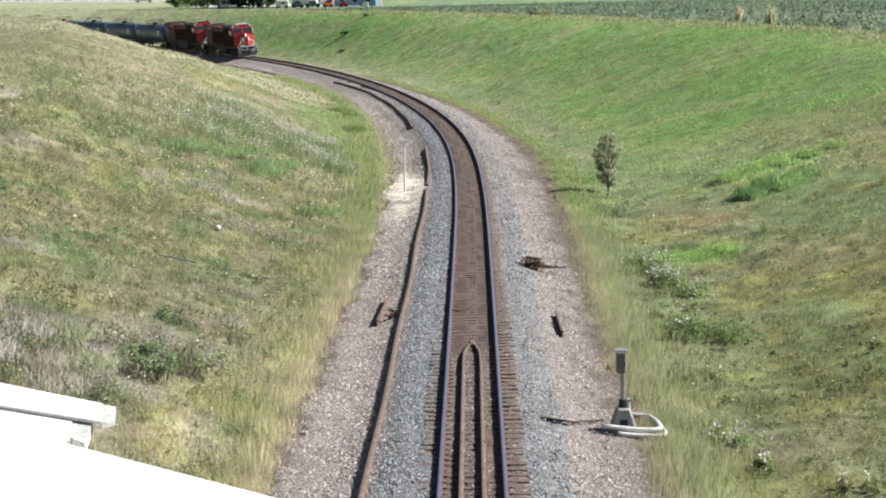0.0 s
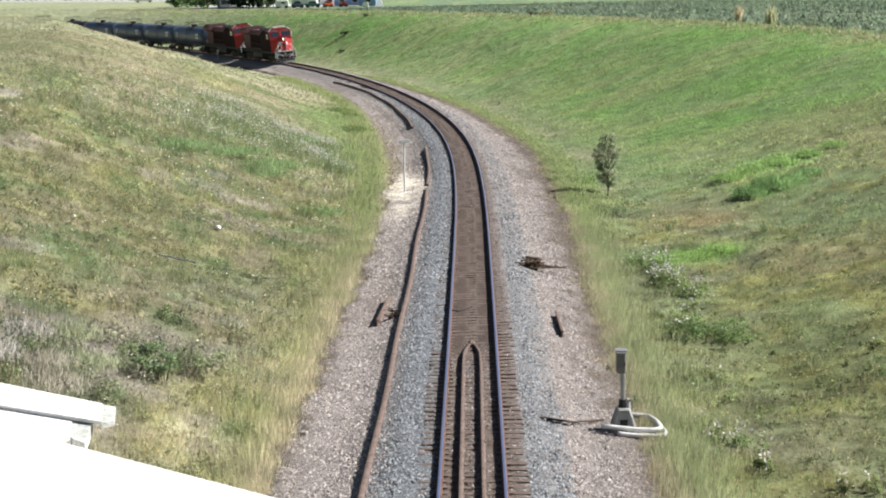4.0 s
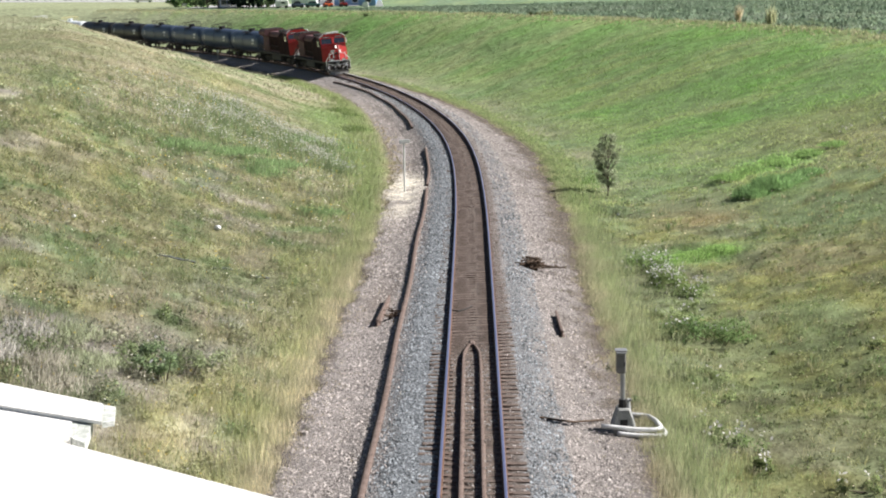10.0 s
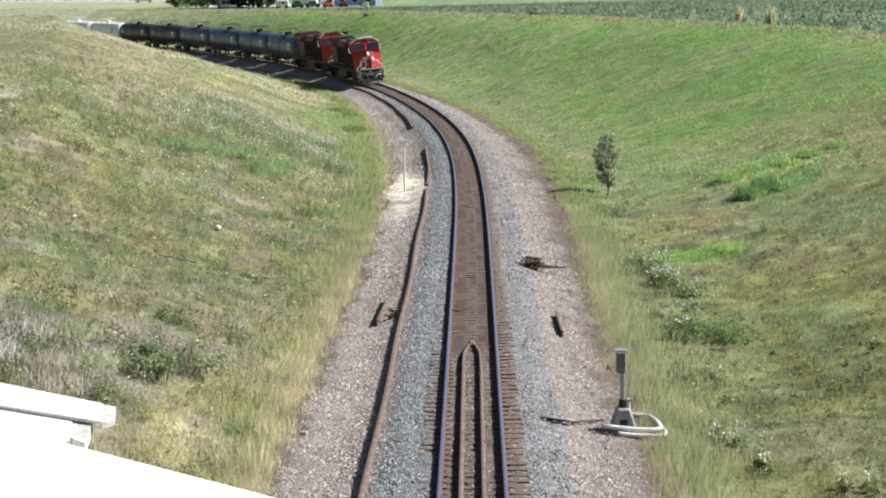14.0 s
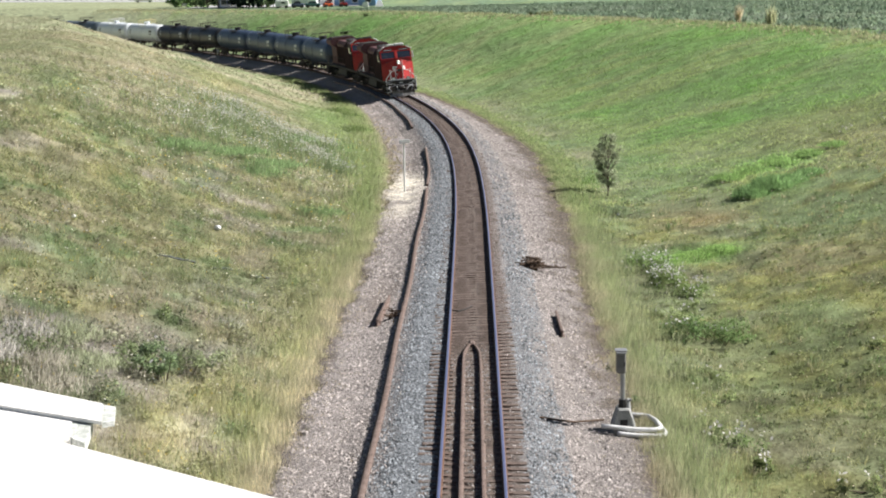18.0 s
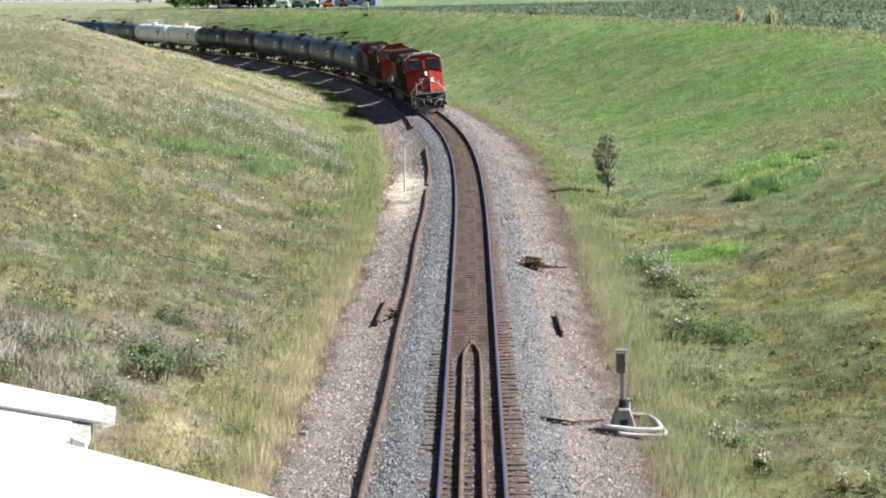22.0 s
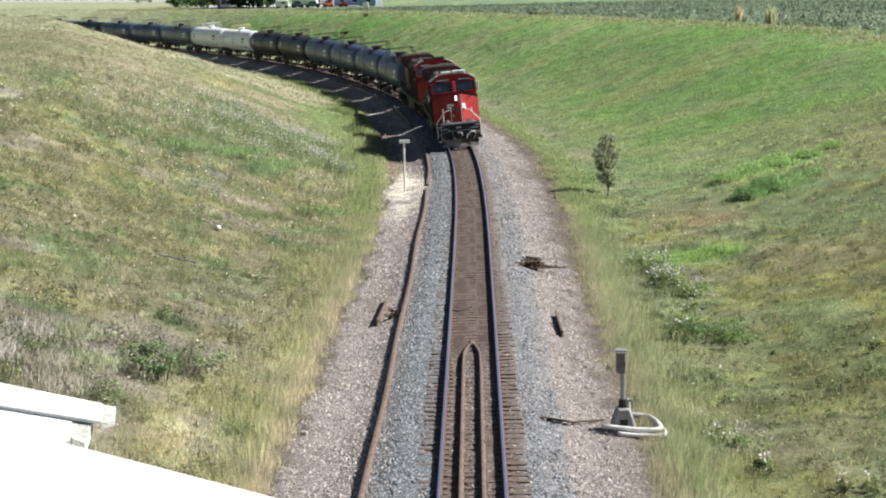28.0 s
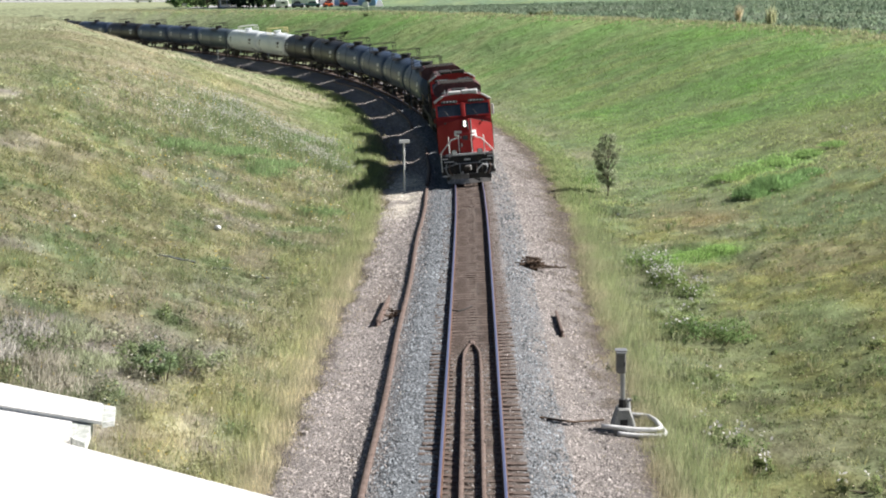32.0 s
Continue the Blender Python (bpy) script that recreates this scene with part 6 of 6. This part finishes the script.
        x1, y0, y1 = 1.0 + grow, -0.45 - grow, 1.55 + grow * 0.5
        ring = [(start, y0), (start * 0.5, y0), (0.3, y0)]
        ring += [(x1 - r + r * math.sin(a), y0 + r - r * math.cos(a)) for a in np.linspace(0, math.pi / 2, 6)]
        ring += [(x1 - 0.04, (y0 + y1) / 2)]
        ring += [(x1 - 0.08 - r + r * math.cos(a), y1 - r + r * math.sin(a)) for a in np.linspace(0, math.pi / 2, 6)]
        ring += [(0.45, y1 + 0.03), (0.15, y1 + 0.05)]
        pts = []
        for px, py in ring:
            gx, gy = float(x) + px, float(y) + py
            s2, o2 = along([gx], [gy])
            gz = float(max(bed_z(s2, o2)[0], ground_z(np.array([gx]), np.array([gy]))[0][0])) - z
            pts.append((px, py, gz + lift * (0.6 if py > 1.0 else 1.0)))
        part("conduit", pipe(bmesh.new(), pts, 0.062, 10), PIPE_GREY, loop, smooth=True)
    # dark stick lying on the ballast
    a, b, c = spot(22.3, 1.8), spot(22.9, 2.7), spot(23.8, 3.6)
    bm = pipe(bmesh.new(), [(float(p[0]), float(p[1]), float(bed_z(22.5, o)) + 0.06) for p, o in ((a, 1.8), (b, 2.7), (c, 3.6))], 0.028)
    ob = new("stick", mesh_of("stick", bm, DEBRIS))
    tagged(ob, "dark crooked stick lying on the ballast", "stick")
    pts = [(*[float(v) for v in spot(s, o)[:2]], float(bed_z(s, o)) + h) for s, o, h in ((37.6, -0.74, 0.1), (37.5, -0.5, 0.06), (37.9, -0.25, 0.05), (38.5, -0.02, 0.05))]
    tagged(new("cable", mesh_of("cable", pipe(bmesh.new(), pts, 0.022), BLACK)), "thin black cable lying across the ties", "cable")
    # short lengths of rail
    for s0, s1, o0, o1, m, label in ((35.2, 38.9, 3.02, 2.98, OLD_RAIL, "short rusty length of rail lying on gravel"), (37.8, 42.6, -3.36, -3.12, OLD_RAIL, "short rusty length of rail lying on gravel")):
        g = np.linspace(s0, s1, 4)
        o = np.interp(g, [s0, s1], [o0, o1])
        tagged(rail_mesh("rail_offcut", g, o, bed_z(g, o) + 0.24, m, m, tilt=False, scale=1.3), label, "rail", group="rail offcuts")
    # rust-coloured scraps and brush heap
    rng = random.Random(7)
    def heap(name, s, o, length, width, n, label, tail=0.0):
        x, y, hd = spot(s, o)
        t = tagged(empty(name, pose(float(x), float(y), float(bed_z(s, o)))), label, "debris")
        bm = bmesh.new()
        for i in range(n):
            u = rng.gauss(0, 0.4)
            px, py = u * length + (tail * rng.random() ** 2 if rng.random() < 0.35 else 0), rng.gauss(0, width * 0.4)
            h = max(0.02, 0.22 * math.exp(-(px / length) ** 2 - (py / width) ** 2) * rng.random() * 2)
            a = rng.random() * 3.14
            l = rng.uniform(0.1, 0.32)
            tube(bm, (px - l * math.cos(a), py - l * math.sin(a), h), (px + l * math.cos(a), py + l * math.sin(a), h + rng.uniform(-0.04, 0.08)), rng.uniform(0.012, 0.03), 5)
        part("twigs", bm, DEBRIS, t)
        bm = bmesh.new()
        bmesh.ops.create_icosphere(bm, subdivisions=3, radius=1.0)
        for v in bm.verts:
            k = 1 + 0.35 * noise.noise(v.co * 3.1)
            v.co = Vector((v.co.x * length * 0.55 * k, v.co.y * width * 0.6 * k, v.co.z * 0.2 * k))
        part("soil", bm, DEBRIS, t)
    heap("brush_heap", 48.6, 2.35, 0.6, 0.5, 130, "dark heap of dead brush on the gravel", tail=1.4)
    heap("rust_scraps", 38.6, -2.85, 0.22, 0.2, 14, "small heap of rust-brown scrap by the rails")
    # pale stones and an old pipe in the grass
    for s, o, r, label in ((54.4, -11.2, 0.16, "large white stone in the bank grass"), (45.2, -15.5, 0.1, "pale stone in the grass"), (45.6, -16.3, 0.08, "pale stone in the grass"), (71.5, 7.9, 0.1, "small white stone in the ditch grass")):
        x, y, z = place(s, o)
        bm = bmesh.new()
        bmesh.ops.create_icosphere(bm, subdivisions=2, radius=r)
        for v in bm.verts:
            v.co *= 1 + 0.3 * noise.noise(v.co * (1.6 / r) + Vector((s, o, 0)))
            v.co.z *= 0.8
        ob = new("stone", mesh_of("stone", bm, WHITE if r > 0.15 else CONCRETE))
        ob.matrix_basis = pose(x, y, z + r * 0.7)
        tagged(ob, label, "stone")
    pa, pb = place(43.7, -12.1), place(46.6, -8.2)
    t = tagged(empty("old_timber", pose(*pa)), "long weathered blue-grey timber lying in the grass", "timber")
    pts = []
    for i in range(7):
        u = i / 6
        gx, gy = pa[0] + (pb[0] - pa[0]) * u, pa[1] + (pb[1] - pa[1]) * u
        pts.append((gx - pa[0], gy - pa[1], float(ground_z(np.array([gx]), np.array([gy]))[0][0]) - pa[2] + (0.13, 0.1, 0.16, 0.08, 0.13, 0.1, 0.14)[i]))
    for i, r in ((0, 0.035), (1, 0.045), (3, 0.04), (5, 0.045)):
        q = [tuple(Vector(pts[i]) * (1 - f) + Vector(pts[i + 1]) * f) for f in (0.05, 0.35, 0.7, 1.1)]
        part("log", pipe(bmesh.new(), [(p[0] + 0.015 * math.sin(9 * k + i), p[1] + 0.015 * math.cos(5 * k + i), p[2] + 0.02 * math.sin(4 * k)) for k, p in enumerate(q)], r, 7), OLD_TIMBER, t)


# ---- far settlement on the plateau ----
def house(x, y, z, w, d, h, turn, wall, roof, label):
    t = tagged(empty("house", pose(x, y, z - 0.2, 0, 0, turn)), label, "house")
    part("wall", box(bmesh.new(), 0, 0, h / 2, w, d, h, bevel=0.03), wall, t)
    bm = prism(bmesh.new(), [(-d / 2 - 0.4, h), (0, h + d * 0.3), (d / 2 + 0.4, h), (d / 2 + 0.4, h - 0.15), (-d / 2 - 0.4, h - 0.15)], "x", -w / 2 - 0.4, w / 2 + 0.4)
    part("roof", bm, roof, t)
    for i in range(3):
        xx = -w * 0.32 + w * 0.32 * i
        win = part("window", box(bmesh.new(), xx, -d / 2 - 0.02, 1.6, 1.2, 0.08, 1.1), GLASS, t)
        bm = bmesh.new()
        for dx in (-0.64, 0.64):
            box(bm, xx + dx, -d / 2 - 0.04, 1.6, 0.08, 0.1, 1.3)
        for dz in (-0.6, 0.6):
            box(bm, xx, -d / 2 - 0.04, 1.6 + dz, 1.36, 0.1, 0.08)
        part("frame", bm, WHITE, win)


def vehicle(name, x, y, z, l, w, h, turn, paint, label, category, tall=False):
    t = tagged(empty(name, pose(x, y, z, 0, 0, turn)), label, category)
    if tall:
        part("body", box(bmesh.new(), 0, 0, 0.5 + (h - 0.5) / 2, l, w, h - 0.5, bevel=0.12), paint, t)
        part("window", box(bmesh.new(), l * 0.1, -w / 2 - 0.01, h * 0.68, l * 0.3, 0.04, h * 0.2), GLASS, t)
        part("door", box(bmesh.new(), -l * 0.25, -w / 2 - 0.01, h * 0.52, 0.7, 0.04, h * 0.6, bevel=0.01), PIPE_GREY, t)
    else:
        part("body", box(bmesh.new(), 0, 0, 0.62, l, w, 0.62, bevel=0.12), paint, t)
        part("cabin", prism(bmesh.new(), [(-l * 0.33, 0.9), (-l * 0.22, h), (l * 0.16, h), (l * 0.3, 0.9)], "y", -w * 0.45, w * 0.45), GLASS, t)
        part("roof", box(bmesh.new(), -l * 0.03, 0, h, l * 0.38, w * 0.86, 0.06, bevel=0.02), paint, t)
    for xx in (-l * 0.32, l * 0.32):
        for yy in (-w * 0.46, w * 0.46):
            part("wheel", tube(bmesh.new(), (xx, yy - 0.1, 0.33), (xx, yy + 0.1, 0.33), 0.33, 14), BLACK, t)
    return t


def settlement():
    """Trees, vehicles and buildings at the far rim, only their feet in view."""
    house(-47.5, 416, 5.4, 4.5, 6, 3.0, 10, WHITE, OLD_RAIL, "white cottage with a brown roof among trees")
    house(-18.5, 420, 5.4, 9.5, 8, 3.0, -8, BLUE_WALL, GALV, "blue building behind parked vehicles")
    house(-29, 436, 5.3, 9, 8, 3.2, 5, WHITE, GALV, "white shed behind parked vehicles")
    vehicle("van", -32.0, 374, 5.72, 2.7, 1.8, 1.75, 4, WHITE, "white van parked on the grass", "van", True)
    vehicle("camper", -29.6, 405, 5.6, 5.6, 2.2, 2.7, -6, TANK_WHITE, "off-white camper trailer parked behind the cars", "camper", True)
    vehicle("car", -29.6, 384, 5.65, 2.5, 1.7, 1.4, 12, TANK_BLUE, "dark blue car parked on the grass", "car")
    vehicle("car", -26.6, 386, 5.65, 3.2, 1.7, 1.3, 8, TEAL, "dark teal car parked on the grass", "car")
    vehicle("car", -23.4, 386.5, 5.65, 1.9, 1.5, 1.3, 20, ORANGE, "small orange-red vehicle parked on the grass", "car")
    vehicle("car", -20.3, 390, 5.6, 1.6, 1.4, 1.1, 10, RED, "small red vehicle parked behind the orange one", "car")
    vehicle("car", -63.5, 458, 5.2, 4.6, 1.8, 1.5, -20, WHITE, "white car parked near the trees", "car")
    vehicle("car", -101, 612, 5.1, 5.0, 2.0, 1.6, 5, TANK_GREY, "blue-grey car on the far road", "car")
    vehicle("van", -94, 585, 5.1, 6.0, 2.2, 2.6, 5, WHITE, "white van on the far road", "van", True)
    rng = random.Random(5)
    for i in range(11):
        x = -168 + 7.5 * i + rng.uniform(-1, 1)
        y = 690 - 1.104 * (x + 168) - 5
        z = float(ground_z(np.array([x]), np.array([y]))[0][0]) + 0.52
        m, text = ((WHITE, "white van parked along the far road"), (TANK_GREY, "blue-grey van parked along the far road"), (PIPE_GREY, "pale grey van parked along the far road"))[(i * 2 + i // 3) % 3]
        vehicle("van", x, y, z, rng.uniform(2.6, 4.4), 2.0, rng.uniform(1.6, 2.4), rng.uniform(-10, 10), m, text, "van", True)
    # pale gravel yard between the trees and the buildings
    gx, gy = np.meshgrid(np.linspace(-58, -18, 24), np.linspace(406, 480, 18))
    gz = ground_z(gx.ravel(), gy.ravel())[0] + 0.12
    i = (np.arange(17)[:, None] * 24 + np.arange(23)).ravel()
    tagged(raw("yard", np.stack([gx.ravel(), gy.ravel(), gz], 1), np.stack([i, i + 1, i + 25, i + 24], 1), YARD), "pale gravel yard of the settlement", "yard", kind="structure")
    t = tagged(empty("tent", pose(-15.6, 388, 5.65)), "small white canvas shelter", "tent")
    part("canvas", prism(bmesh.new(), [(-0.7, 0.0), (-0.5, 0.9), (0.5, 1.1), (0.7, 0.0)], "y", -0.7, 0.7), WHITE, t)
    # a white peaked tent
    t = tagged(empty("tent", pose(-12.5, 384, 5.7)), "white peaked canvas tent", "tent")
    bm = bmesh.new()
    bmesh.ops.create_cone(bm, cap_ends=True, segments=4, radius1=1.3, radius2=0.05, depth=2.0, matrix=Matrix.Translation((0, 0, 1.0)) @ Matrix.Rotation(0.8, 4, "Z"))
    part("canvas", bm, WHITE, t)
    rng = random.Random(11)
    for x, y, h, c, w in ((-63, 449, 8, (0.133, 0.209, 0.076), 0.3), (-59, 446, 9, (0.142, 0.218, 0.076), 0.3), (-57, 430, 7, (0.19, 0.285, 0.095), 0.32), (-53.5, 424, 8, (0.114, 0.171, 0.067), 0.3), (-50, 416, 9, (0.05, 0.075, 0.03), 0.28), (-44.5, 410, 11, (0.03, 0.045, 0.025), 0.24), (-42, 407, 12, (0.028, 0.042, 0.025), 0.22), (-39.5, 409, 11, (0.03, 0.045, 0.028), 0.24), (-37.5, 404, 8, (0.07, 0.10, 0.04), 0.3), (-34.5, 398, 7, (0.08, 0.11, 0.045), 0.32)):
        z = float(ground_z(np.array([x]), np.array([y]))[0][0])
        tree(0, 0, h, c, "bushy dark green tree at the edge of the settlement", 900, rng.randint(1, 999), wide=w * 1.3, first=0.02, size=0.4, at_place=(x, y, z), trunk=0.2)
    for i, (x, y, w, h, c) in enumerate(((-64, 447, 2.2, 2.6, (0.10, 0.15, 0.06)), (-60.5, 444, 2.0, 2.8, (0.12, 0.18, 0.075)), (-57, 430, 2.0, 2.8, (0.13, 0.18, 0.08)), (-54, 425, 2.0, 2.6, (0.09, 0.13, 0.06)), (-51, 420, 1.6, 2.6, (0.07, 0.10, 0.05)), (-44.8, 408, 1.8, 3.2, (0.035, 0.05, 0.035)), (-42.6, 406, 1.8, 3.4, (0.03, 0.045, 0.03)), (-40.4, 406, 1.6, 3.2, (0.035, 0.055, 0.035)), (-38.2, 402, 1.6, 2.4, (0.08, 0.11, 0.055)), (-35.6, 396, 1.6, 2.2, (0.10, 0.13, 0.07)))):
        z = float(ground_z(np.array([x]), np.array([y]))[0][0])
        shrub(0, 0, w, h, tuple(1.7 * q for q in c), "leafy bush under the trees of the settlement", 900, 0.22, "bush", "bush", 200 + i, at_place=(x, y, z))
    # far road
    n = 40
    xs = np.linspace(-260, -75, n)
    ys = np.interp(xs, [-260, -75], [791, 587])
    verts, faces = [], []
    for i, (x, y) in enumerate(zip(xs, ys)):
        g = float(ground_z(np.array([x]), np.array([y - 9]))[0][0])
        verts += [(x - 4, y - 9, g - 0.3), (x - 3, y - 7.5, g + 0.5), (x + 4, y + 6, g + 0.55)]
        if i:
            for k in (0, 1):
                faces.append((3 * i - 3 + k, 3 * i + k, 3 * i + 1 + k, 3 * i - 2 + k))
    tagged(raw("road", verts, faces, YARD), "pale grey road on a low gravel bank far beyond the cutting", "road", kind="structure")


def motions():
    """The whole train rolls towards the bridge."""
    for ob, s_end, half in CARS:
        walk(ob, [(float(t), car_pose(run_s(s_end, t), half)) for t in range(0, 33)])


land()
gravel_bed()
track()
spare_rails()
bridge()
train()
grass()
herb_clumps()
flowers()
planting()
lineside()
settlement()
motions()
